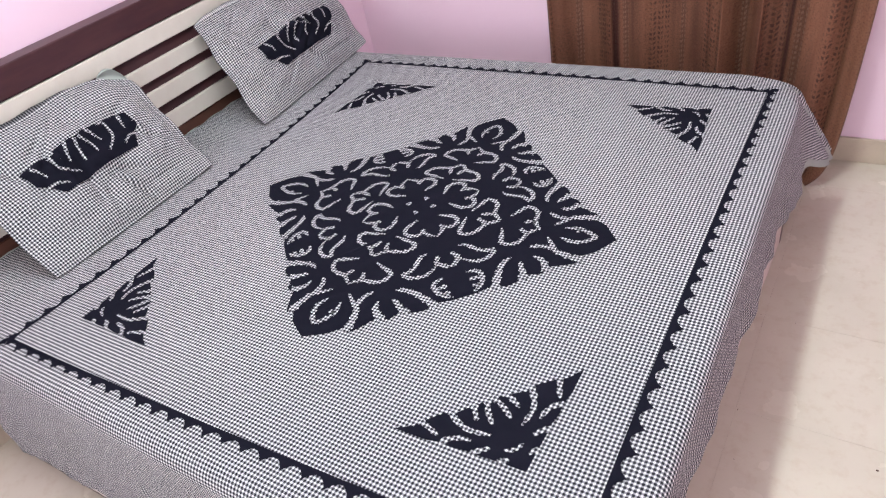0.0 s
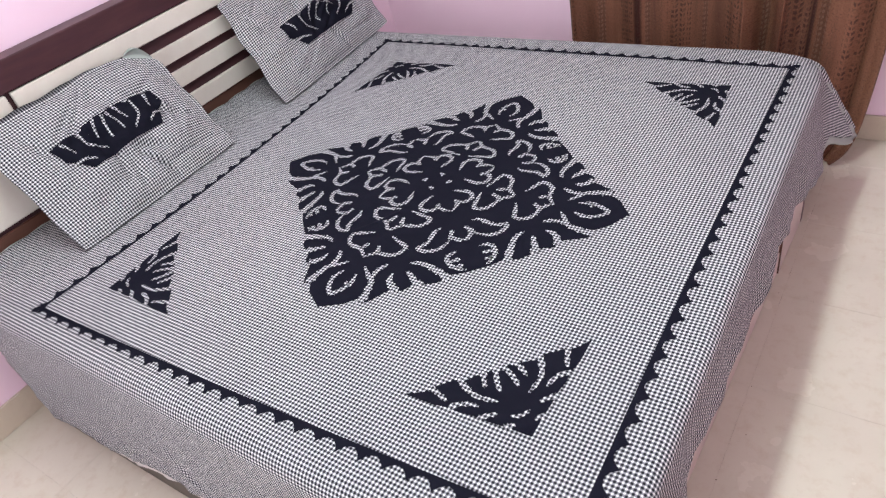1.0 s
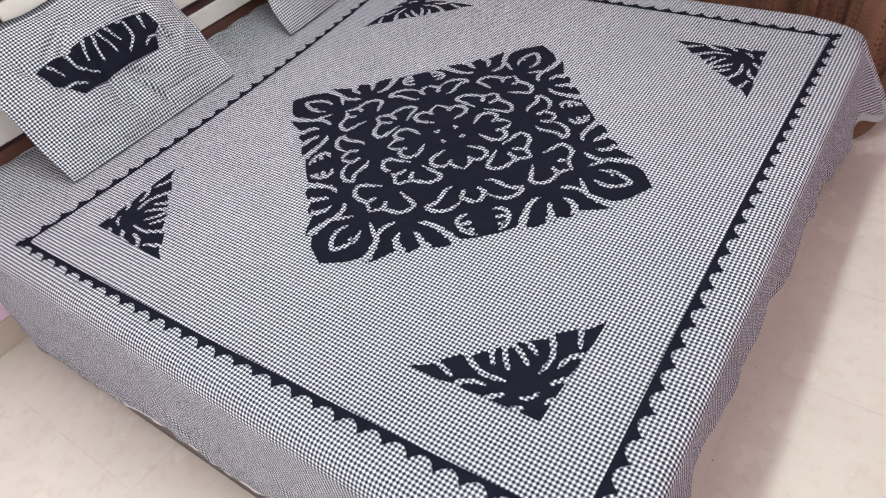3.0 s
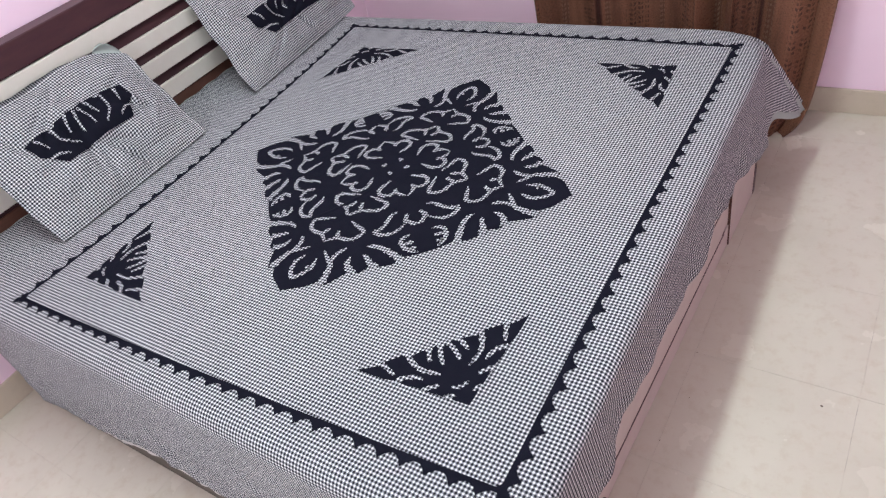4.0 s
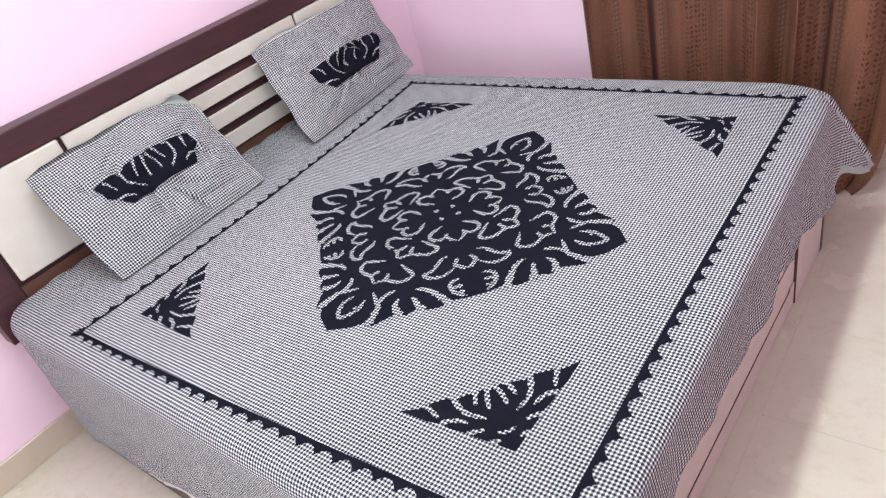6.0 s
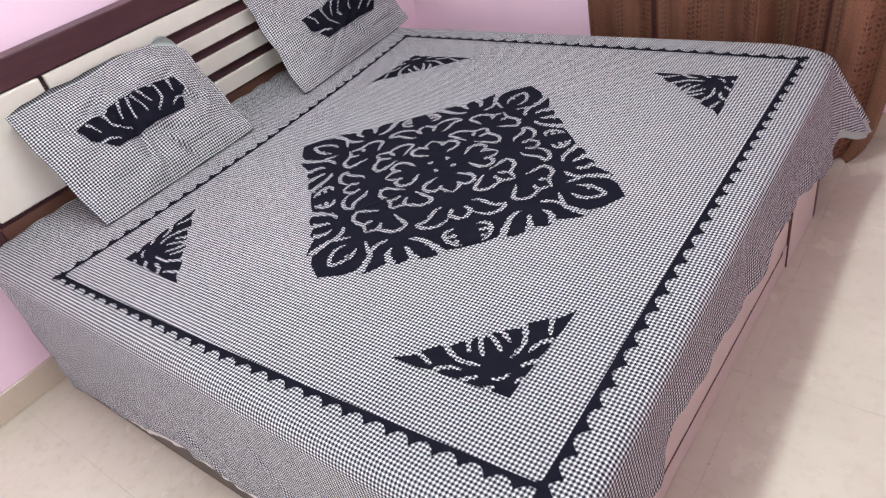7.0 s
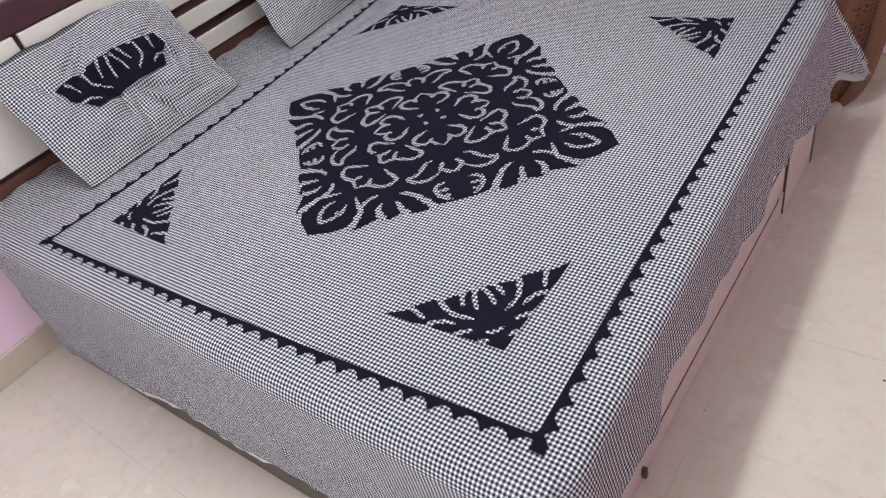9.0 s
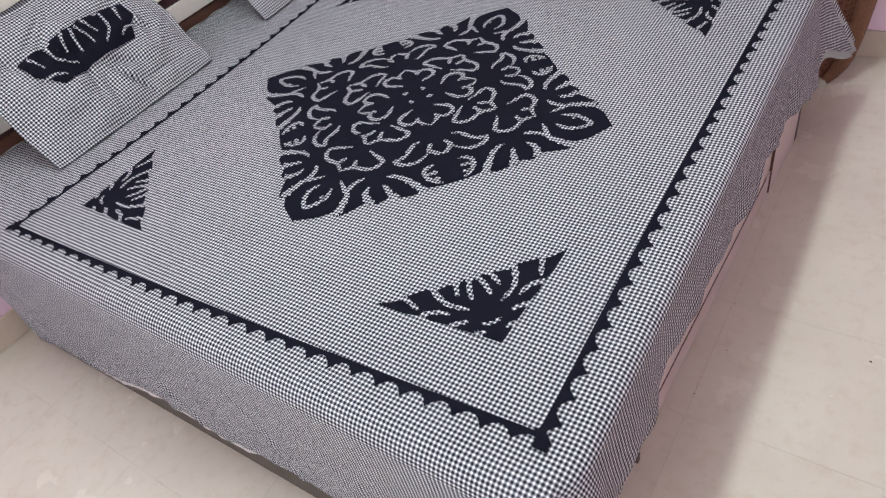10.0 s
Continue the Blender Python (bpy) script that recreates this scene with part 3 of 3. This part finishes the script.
# a short pressed crease across the square
bm = bmesh.new()
line = smooth_line([(0.655, 0.520), (0.700, 0.575), (0.735, 0.640), (0.750, 0.690)], 5)
m_ = len(line)
rows = []
for i, (x, y) in enumerate(line):
    h = 0.0035 * math.sin(math.pi * i / (m_ - 1))
    rows.append([bm.verts.new((x + dx, y - dx * 0.6, H + 0.0016 + dz)) for dx, dz in ((-0.006, 0.0), (0.0, h), (0.002, h), (0.006, 0.0))])
for a, b in zip(rows[:-1], rows[1:]):
    for q in range(3):
        bm.faces.new((a[q], a[q + 1], b[q + 1], b[q]))
bmesh.ops.recalc_face_normals(bm, faces=bm.faces[:])
sheet_part("crease", bm, NAVY, "pressed crease in the black applique", smooth=True)

# The corner triangles.
TRI_RIM = [(1.0, -0.05), (0.885, 0.02), (0.835, 0.075), (0.825, 0.105), (0.72, 0.222), (0.665, 0.225), (0.64, 0.255), (0.61, 0.30), (0.565, 0.355), (0.53, 0.385), (0.505, 0.44), (0.465, 0.465)]
TRI_LEG = [(0.0, 0.0), (0.14, -0.004), (0.165, 0.016), (0.20, -0.006), (0.36, -0.014), (0.40, -0.008), (0.55, -0.030), (0.62, -0.020), (0.75, -0.046)]
# cuts that open at the rim, then those that open at a leg
TRI_CUTS = [
    [(0.85, 0.08), (0.75, 0.048), (0.67, 0.015)],
    [(0.695, 0.24), (0.58, 0.175), (0.50, 0.15), (0.42, 0.155), (0.335, 0.168)],
    [(0.56, 0.38), (0.515, 0.305), (0.475, 0.245)],
    [(0.49, 0.46), (0.44, 0.36), (0.40, 0.305), (0.36, 0.262)],
    [(0.635, -0.03), (0.575, 0.035), (0.505, 0.065), (0.440, 0.076)],
    [(0.39, -0.02), (0.34, 0.035), (0.29, 0.066)],
    [(0.20, -0.01), (0.17, 0.015), (0.135, 0.035)],
]


def triangle(corner, a, b):
    c, ea, eb = np.array(corner), np.array(a) - corner, np.array(b) - corner
    place = lambda p: c + p[:, :1] * ea + p[:, 1:] * eb
    r, leg = np.array(TRI_RIM), np.array(TRI_LEG)
    outline = np.vstack([leg, r, r[::-1, ::-1], leg[:0:-1, ::-1]])
    patch = sheet_part("applique_triangle", flat_patch(place(outline), H + 0.0014), NAVY, "black cutwork corner applique")
    for pts in TRI_CUTS:
        p = np.array(pts)
        for q in (p, p[:, ::-1]):
            cut_strip(patch, smooth_line(place(q), 6), 0.0092, H + 0.0024, (1.0, 0.45), 0.5)
    cut_strip(patch, smooth_line(place(np.array([(0.20, 0.095), (0.155, 0.11), (0.12, 0.15), (0.10, 0.20)])), 6), 0.008, H + 0.0024)


triangle((1.347, 0.168), (1.088, 0.168), (1.343, 0.410))
triangle((0.168, 0.127), (0.180, 0.372), (0.418, 0.134))
triangle((0.172, 1.432), (0.166, 1.193), (0.428, 1.430))
triangle((1.346, 1.446), (1.106, 1.416), (1.350, 1.211))


# The saw-toothed border.
def border(p0, p1, teeth, outward, bow, lift=0.0):
    """A strip with teeth on its outer side; bow: how far its middle is drawn outward."""
    p0, p1, o = np.array(p0), np.array(p1), np.array(outward)
    d = (p1 - p0) / teeth
    bm = bmesh.new()
    rng = random.Random(round(p0[0] * 100 + p1[1] * 10))
    for k in range(teeth):
        base = p0 + k * d
        deep = [0.027 + 0.004 * rng.random() for _ in range(2)]
        lean = 0.08 * (rng.random() - 0.5)
        shape = [(q, 0.0095 + ((deep[0] if q < 0.5 else deep[1]) - 0.0095) * abs(2 * q - 1) ** 2.1) for q in (1, 0.9, 0.8, 0.65 + lean, 0.5 + lean, 0.35 + lean, 0.2, 0.1, 0)]
        pts = [base, base + d] + [base + q * d + o * h for q, h in shape]
        shares = [min(max((p - p0) @ (p1 - p0) / ((p1 - p0) @ (p1 - p0)), 0), 1) for p in pts]
        pts = [p + o * bow * 4 * q * (1 - q) for p, q in zip(pts, shares)]
        f = bm.faces.new([bm.verts.new((*p, H + 0.0014 + lift)) for p in pts])
        f.normal_update()
        if f.normal.z < 0:
            f.normal_flip()
    bmesh.ops.remove_doubles(bm, verts=bm.verts[:], dist=0.0005)
    sheet_part("border", bm, NAVY, "black saw-toothed border strip")


C_NL, C_NR, C_FR, C_FL = (0.050, 0.0095), (1.476, 0.046), (1.471, 1.572), (0.014, 1.588)
border((0.047, 0.0094), (1.492, 0.0464), 29, (0, -1), 0.008)
border((1.476, 0.018), C_FR, 31, (1, 0), -0.007, 0.0003)
border(C_FR, C_FL, 29, (0, 1), 0.004)
border(C_FL, C_NL, 31, (-1, 0), -0.040)
for (x, y), (sx, sy) in ((C_NL, (-1, -1)), (C_NR, (1, -1)), (C_FR, (1, 1)), (C_FL, (-1, 1))):
    bm = bmesh.new()
    f = bm.faces.new([bm.verts.new((x + sx * a, y + sy * b, H + 0.0020)) for a, b in ((-0.008, -0.001), (-0.004, 0.008), (0.012, 0.026), (0.024, 0.024), (0.026, 0.012), (0.008, -0.004), (-0.001, -0.008))])
    f.normal_update()
    if f.normal.z < 0:
        f.normal_flip()
    sheet_part("border_corner", bm, NAVY, "black border corner")


# ---- pillows ----
def pillow(base_l, base_r, top_l, top_r, puff, seed, sag, label):
    """A cushion between four pinned corners, with a flat seam round it and a lotus applique on its face."""
    bl, br, tl, tr = (np.array(p, float) for p in (base_l, base_r, top_l, top_r))
    mid = (bl + br) / 2
    ob = thing("pillow", label, "pillow", mid, "pillows against the headboard")
    rng = random.Random(seed)
    n, k = 120, 92
    s, t = np.meshgrid(np.linspace(0, 1, n), np.linspace(0, 1, k), indexing="ij")
    normal = np.cross(br - bl, tl - bl)
    normal /= np.linalg.norm(normal)
    dip = t * (1 - 0.15 * np.clip((s - 0.78) / 0.22, 0, 1) ** 2 + 0.02 * np.exp(-(((s - 0.68) / 0.15) ** 2)))
    t_flat = dip if sag else t
    flat = (1 - t_flat)[..., None] * (bl + s[..., None] * (br - bl)) + t_flat[..., None] * (tl + s[..., None] * (tr - tl))
    swell = (np.clip(np.sin(math.pi * np.clip((s - 0.03) / 0.94, 0, 1)), 0, 1) * np.clip(np.sin(math.pi * np.clip((t - 0.03) / 0.94, 0, 1)), 0, 1)) ** 0.55
    ph = [rng.uniform(0, 6) for _ in range(6)]
    crease = 0.006 * np.sin(s * 13 + t * 9 + ph[0]) + 0.005 * np.sin(t * 24 - s * 11 + ph[1]) + 0.004 * np.sin(s * 31 + ph[2] + 5 * t) + 0.003 * np.sin(t * 41 + s * 23 + ph[4])
    crease = crease - 0.032 * np.exp(-(((s - 0.64 + 0.30 * t) / 0.013) ** 2)) * np.clip(0.40 - t, 0, 0.2) / 0.2 - 0.018 * np.exp(-(((t - 0.16 + 0.10 * (s - 0.6)) / 0.016) ** 2)) * np.clip((s - 0.60) * 8, 0, 1) * np.clip((0.96 - s) * 8, 0, 1) + 0.006 * np.sin(t * 46 + s * 6) * np.clip((s - 0.72) / 0.2, 0, 1) * np.clip((1 - s) / 0.06, 0, 1)
    for _ in range(14):
        s0, t0, tilt, wide = rng.uniform(0.1, 0.95), rng.uniform(0.08, 0.9), rng.uniform(-0.9, 0.9), rng.uniform(0.010, 0.022)
        run = np.exp(-(((s - s0) * np.sin(tilt) + (t - t0) * np.cos(tilt)) / 0.16) ** 2)
        crease = crease + rng.choice((-1, -1, 1)) * rng.uniform(0.010, 0.018) * np.exp(-((((s - s0) * np.cos(tilt) - (t - t0) * np.sin(tilt)) / wide) ** 2)) * run
    edge_wave = 0.004 * np.sin(s * 17 + ph[3]) * (np.abs(t - 0.5) * 2) ** 6 + 0.006 * np.sin(t * 15 + ph[5]) * (np.abs(s - 0.5) * 2) ** 8
    pull = (np.abs(2 * s - 1) ** 10 * np.abs(2 * t - 1) ** 10)[..., None] * (0.014 if sag else 0.020)
    flat = flat + pull * ((bl + br + tl + tr) / 4 - flat)
    width, height = np.linalg.norm(br - bl), np.linalg.norm(tl - bl)
    uv = np.stack([s * width, t * height], -1)

    def face(lift):
        return flat + normal * (swell * puff + crease * swell + edge_wave + lift)[..., None]

    front = face(0.0) - mid
    back = flat - mid - normal * (swell * puff * 0.7 + 0.003)[..., None] + normal * edge_wave[..., None]
    # the back of the cover stands up a little behind the front along the upper edge
    back = back + ((tl - bl) / height) * (0.014 * t**6 * np.clip((0.75 - s) * 4, 0, 1) * np.clip(s * 9, 0, 1) * (0.9 + 0.1 * np.sin(s * 30)))[..., None]
    bm = bmesh.new()
    layer = bm.loops.layers.uv.new("cloth")
    fa = [[bm.verts.new(front[i, j]) for j in range(k)] for i in range(n)]
    ba = [[bm.verts.new(back[i, j]) for j in range(k)] for i in range(n)]

    def quad(vs, ids):
        f = bm.faces.new(vs)
        for loop, (i, j) in zip(f.loops, ids):
            loop[layer].uv = uv[i, j]

    for i in range(n - 1):
        for j in range(k - 1):
            ids = ((i, j), (i + 1, j), (i + 1, j + 1), (i, j + 1))
            quad([fa[a][b] for a, b in ids], ids)
            quad([ba[a][b] for a, b in ids[::-1]], ids[::-1])
    loop_ids = [(i, 0) for i in range(n)] + [(n - 1, j) for j in range(1, k)] + [(i, k - 1) for i in range(n - 2, -1, -1)] + [(0, j) for j in range(k - 2, 0, -1)]
    for a, b in zip(loop_ids, loop_ids[1:] + loop_ids[:1]):
        quad([fa[b[0]][b[1]], fa[a[0]][a[1]], ba[a[0]][a[1]], ba[b[0]][b[1]]], (b, a, a, b))
    part("cover", bm, SHEET, ob, smooth=True)

    def on_face(p, lift):
        """A place on the swollen face for shares (s, t) of its width and height."""
        i, j = np.clip(p[:, 0] * (n - 1), 0, n - 1.001), np.clip(p[:, 1] * (k - 1), 0, k - 1.001)
        i0, j0 = i.astype(int), j.astype(int)
        fi, fj = (i - i0)[:, None], (j - j0)[:, None]
        q = face(lift) - mid
        return (1 - fi) * (1 - fj) * q[i0, j0] + fi * (1 - fj) * q[i0 + 1, j0] + (1 - fi) * fj * q[i0, j0 + 1] + fi * fj * q[i0 + 1, j0 + 1]

    half_top = [(0.0, 0.13), (0.045, 0.138), (0.12, 0.130), (0.148, 0.090), (0.18, 0.126), (0.25, 0.124), (0.305, 0.114)]
    half_low = [(0.297, -0.018), (0.257, -0.053), (0.215, -0.152), (0.065, -0.143), (0.0, -0.140)]
    half = np.array(half_top + half_low)
    ring = np.vstack([half, half[-2:0:-1] * (-1, 1)]) + LOTUS_AT
    # the patch as a fine fan of rows, so that it follows the swell
    centre = ring.mean(0)
    bm = bmesh.new()
    steps = np.linspace(0, 1, 17)[1:]
    c0 = bm.verts.new(on_face(centre[None], 0.004)[0])
    dense = np.vstack([ring[i] + np.linspace(0, 1, 8, endpoint=False)[:, None] * (np.roll(ring, -1, 0)[i] - ring[i]) for i in range(len(ring))])
    rows = [[bm.verts.new(q) for q in on_face(centre + st * (dense - centre), 0.004)] for st in steps]
    m = len(dense)
    for i in range(m):
        bm.faces.new((c0, rows[0][(i + 1) % m], rows[0][i]))
        for r in range(len(rows) - 1):
            bm.faces.new((rows[r][i], rows[r][(i + 1) % m], rows[r + 1][(i + 1) % m], rows[r + 1][i]))
    bmesh.ops.recalc_face_normals(bm, faces=bm.faces[:])
    lotus = part("lotus_applique", bm, NAVY, ob, "black lotus applique", smooth=True)
    cuts = [
        [(0.257, 0.112), (0.240, 0.055), (0.228, 0.0)], [(0.162, 0.11), (0.150, 0.0), (0.083, -0.08)], [(0.058, 0.137), (0.080, 0.085), (0.092, 0.013)],
        [(0.012, 0.118), (0.030, 0.055), (0.036, -0.04)], [(0.270, -0.06), (0.212, -0.067), (0.165, -0.10)],
    ]
    for pts in cuts:
        for sgn in (1, -1):
            bm = bmesh.new()
            layer = bm.loops.layers.uv.new("cloth")
            line = smooth_line(np.array(pts) * (sgn, 1) + LOTUS_AT, 11)
            d = np.gradient(line, axis=0) * (width, height)
            d /= np.linalg.norm(d, axis=1)[:, None]
            taper = np.linspace(1.25, 0.7, len(line))[:, None]
            side = np.stack([-d[:, 1] / width, d[:, 0] / height], 1) * 0.0042 * taper
            l3, r3 = on_face(line + side, 0.0062), on_face(line - side, 0.0062)
            pr = [(bm.verts.new(a), bm.verts.new(b)) for a, b in zip(l3, r3)]
            for q, ((a, b), (c, e)) in enumerate(zip(pr[:-1], pr[1:])):
                f = bm.faces.new((a, b, e, c))
                for loop, w in zip(f.loops, ((line + side)[q], (line - side)[q], (line - side)[q + 1], (line + side)[q + 1])):
                    loop[layer].uv = w * (width, height)
            part("cut_strip", bm, SHEET, lotus)
    if sag:
        i0, i1, j0 = int(0.85 * n), int(0.99 * n), k - 1
        rim = front[i0:i1, j0]
        bm = bmesh.new()
        layer = bm.loops.layers.uv.new("cloth")
        up = (tl - bl) / height
        rows = []
        for q, c in enumerate(rim):
            w = math.sin(math.pi * (q + 0.5) / len(rim))
            rows.append([bm.verts.new(c + up * w * 0.024 * math.sin(a) + normal * (0.016 * w * (1 - math.cos(a)))) for a in np.linspace(-0.3, 2.6, 8)])
        for q in range(len(rows) - 1):
            for r in range(7):
                f = bm.faces.new((rows[q][r], rows[q + 1][r], rows[q + 1][r + 1], rows[q][r + 1]))
                for loop, (a, b) in zip(f.loops, ((q, r), (q + 1, r), (q + 1, r + 1), (q, r + 1))):
                    loop[layer].uv = (a * 0.0135, b * 0.008)
        part("curled_flap", bm, SHEET_BACK, ob, "curled edge of the pillow cover", smooth=True)
    return ob


LOTUS_AT = np.array((0.512, 0.552))
pillow((-0.045, 0.202, 0.556), (-0.045, 0.792, 0.556), (-0.300, 0.200, 0.877), (-0.300, 0.792, 0.882), 0.040, 3, True, "gingham pillow with black lotus applique, near the bed's open side")
LOTUS_AT = np.array((0.530, 0.432))
pillow((-0.048, 1.046, 0.556), (-0.102, 1.752, 0.556), (-0.290, 1.108, 0.886), (-0.300, 1.775, 0.886), 0.040, 8, False, "gingham pillow with black lotus applique, next to the wall corner")

# ---- curtain ----
curtain = thing("curtain", "brown woven curtain with darker leaf-marked bands, hanging to the floor", "curtain", (1.1, 2.07, 0))
n, k = 210, 60
sc, tz = np.meshgrid(np.linspace(0, 1, n), np.linspace(0, 1, k) ** 1.8, indexing="ij")
phase = 2 * math.pi * (5.2 * sc + 0.35 * np.sin(sc * 7.3 + 0.6) + 0.12 * np.sin(sc * 19))
deep = 0.056 + 0.022 * np.sin(sc * 11 + 1) + 0.008 * np.sin(sc * 29)
flare = 1 - 0.25 * (1 - tz)
# the free edge is drawn in towards the floor, where its corner curls under
last = np.clip(sc * 2 - 1, 0, 1)
cx = 0.545 + sc * 1.150 - 0.055 * (1 - tz) ** 4 * last**1.5 - 0.060 * np.exp(-tz * 45) * last**6 + 0.016 * np.sin(phase * 2 + 0.4) * (0.5 + 0.5 * tz)
wave = np.sin(phase + 0.25 * np.sin(tz * 5))
cy = 2.085 + deep * np.sign(wave) * np.abs(wave) ** 0.6 * flare + 0.007 * np.sin(phase * 2.3 + 2 + 1.5 * tz) - 0.125 * (1 - tz) ** 6 * np.clip(sc * 2 - 0.7, 0, 1)
cz = 0.006 + tz * 2.15
bm = grid_mesh(np.stack([cx, cy, cz], -1) - (1.1, 2.07, 0), np.stack([sc * 1.75, tz * 2.15], -1))
cl = part("drape", bm, CURTAIN, curtain, smooth=True)
sol = cl.modifiers.new("thickness", "SOLIDIFY")
sol.thickness, sol.offset = 0.002, 0.0

# ---- small things on the floor ----
slipper = thing("slipper", "white rubber slipper with dark brown strap on the floor", "slipper", (1.978, 1.930, 0))
bm = bmesh.new()
outline = [(0.125 * math.cos(a) * (1 + 0.06 * math.cos(a)), 0.045 * math.sin(a) * (1 + 0.22 * math.cos(a) - 0.18 * math.cos(2 * a))) for a in np.linspace(0, 2 * math.pi, 40, endpoint=False)]
low = [bm.verts.new((x * 0.97, y * 0.97, 0.0)) for x, y in outline]
mid_r = [bm.verts.new((x, y, 0.012)) for x, y in outline]
top_r = [bm.verts.new((x * 0.97, y * 0.95, 0.026)) for x, y in outline]
for A, B in ((low, mid_r), (mid_r, top_r)):
    for i in range(40):
        bm.faces.new((A[i], A[(i + 1) % 40], B[(i + 1) % 40], B[i]))
bm.faces.new(top_r)
bm.faces.new(low[::-1])
part("sole", bm, WHITE_FOAM, slipper, "white sole", smooth=False)
for x_off, lift in ((-0.012, 0.040), (-0.066, 0.030)):
    bm = bmesh.new()
    prev = None
    for i, a in enumerate(np.linspace(0, math.pi, 15)):
        y, z = 0.048 * math.cos(a), 0.012 + lift * math.sin(a)
        pair = [bm.verts.new((x_off + dx, y * sc1, z + 0.0015)) for dx, sc1 in ((-0.016, 1.0), (0.016, 0.97))] + [bm.verts.new((x_off + dx, y * sc1 * 0.95, z - 0.002)) for dx, sc1 in ((0.016, 0.97), (-0.016, 1.0))]
        if prev:
            for q in range(4):
                bm.faces.new((prev[q], prev[(q + 1) % 4], pair[(q + 1) % 4], pair[q]))
        prev = pair
    part("strap", bm, BROWN_STRAP, slipper, "dark brown strap", smooth=True)
slipper.rotation_euler = (0, 0, radians(-72))

crumb = bmesh.new()
bmesh.ops.create_icosphere(crumb, subdivisions=2, radius=0.0023)
for v in crumb.verts:
    v.co = v.co * (1 + 0.3 * noise.noise(v.co * 300))
    v.co.x *= 1.5
    v.co.z = max(v.co.z * 0.5, -0.0022) + 0.0022
crumb_ob = part("crumb", crumb, BROWN_STRAP)
crumb_ob.location = (1.898, 0.804, 0)
tagged(crumb_ob, "tiny dark crumb lying on the beige tiles", "crumb")

# specks of dirt along the tile joints
for k, (x, y, size) in enumerate(((1.571, 0.560, 0.55), (1.579, 0.866, 0.5), (1.568, 1.240, 0.45), (1.602, 0.712, 0.4), (1.662, 1.236, 0.4))):
    speck = copy_thing(crumb_ob, Matrix.Translation((x, y, 0)) @ Matrix.Rotation(k * 1.3, 4, "Z") @ Matrix.Scale(size, 4))
    tagged(speck, "tiny dark speck of dirt on a tile joint", "speck", "specks on the floor")

# ---- floor tiles ----
TX, TY = 0.400, 0.3695
SKEW = Matrix.Rotation(-0.012, 3, "Z")
bm = box(-TX / 2 + 0.00025, TX / 2 - 0.00025, -TY / 2 + 0.00025, TY / 2 - 0.00025, -0.008, 0.0, 0.0003, 1)
tile_mesh = mesh_of("tile", bm, TILE)
for i in range(-6, 6):
    for j in range(-9, 5):
        x, y = 1.57 + (i + 0.5) * TX, 0.498 + (j + 0.5) * TY
        if x + TX / 2 < WALL_X - 0.01 or x - TX / 2 > BACK_X or y - TY / 2 > WALL_Y or y + TY / 2 < BACK_Y:
            continue
        t = new("tile", tile_mesh)
        t.parent = floor
        t.location = Vector((1.57, 0.498, 0)) + SKEW @ Vector((x - 1.57, y - 0.498, 0))
        t.rotation_euler = (0, 0, -0.012)
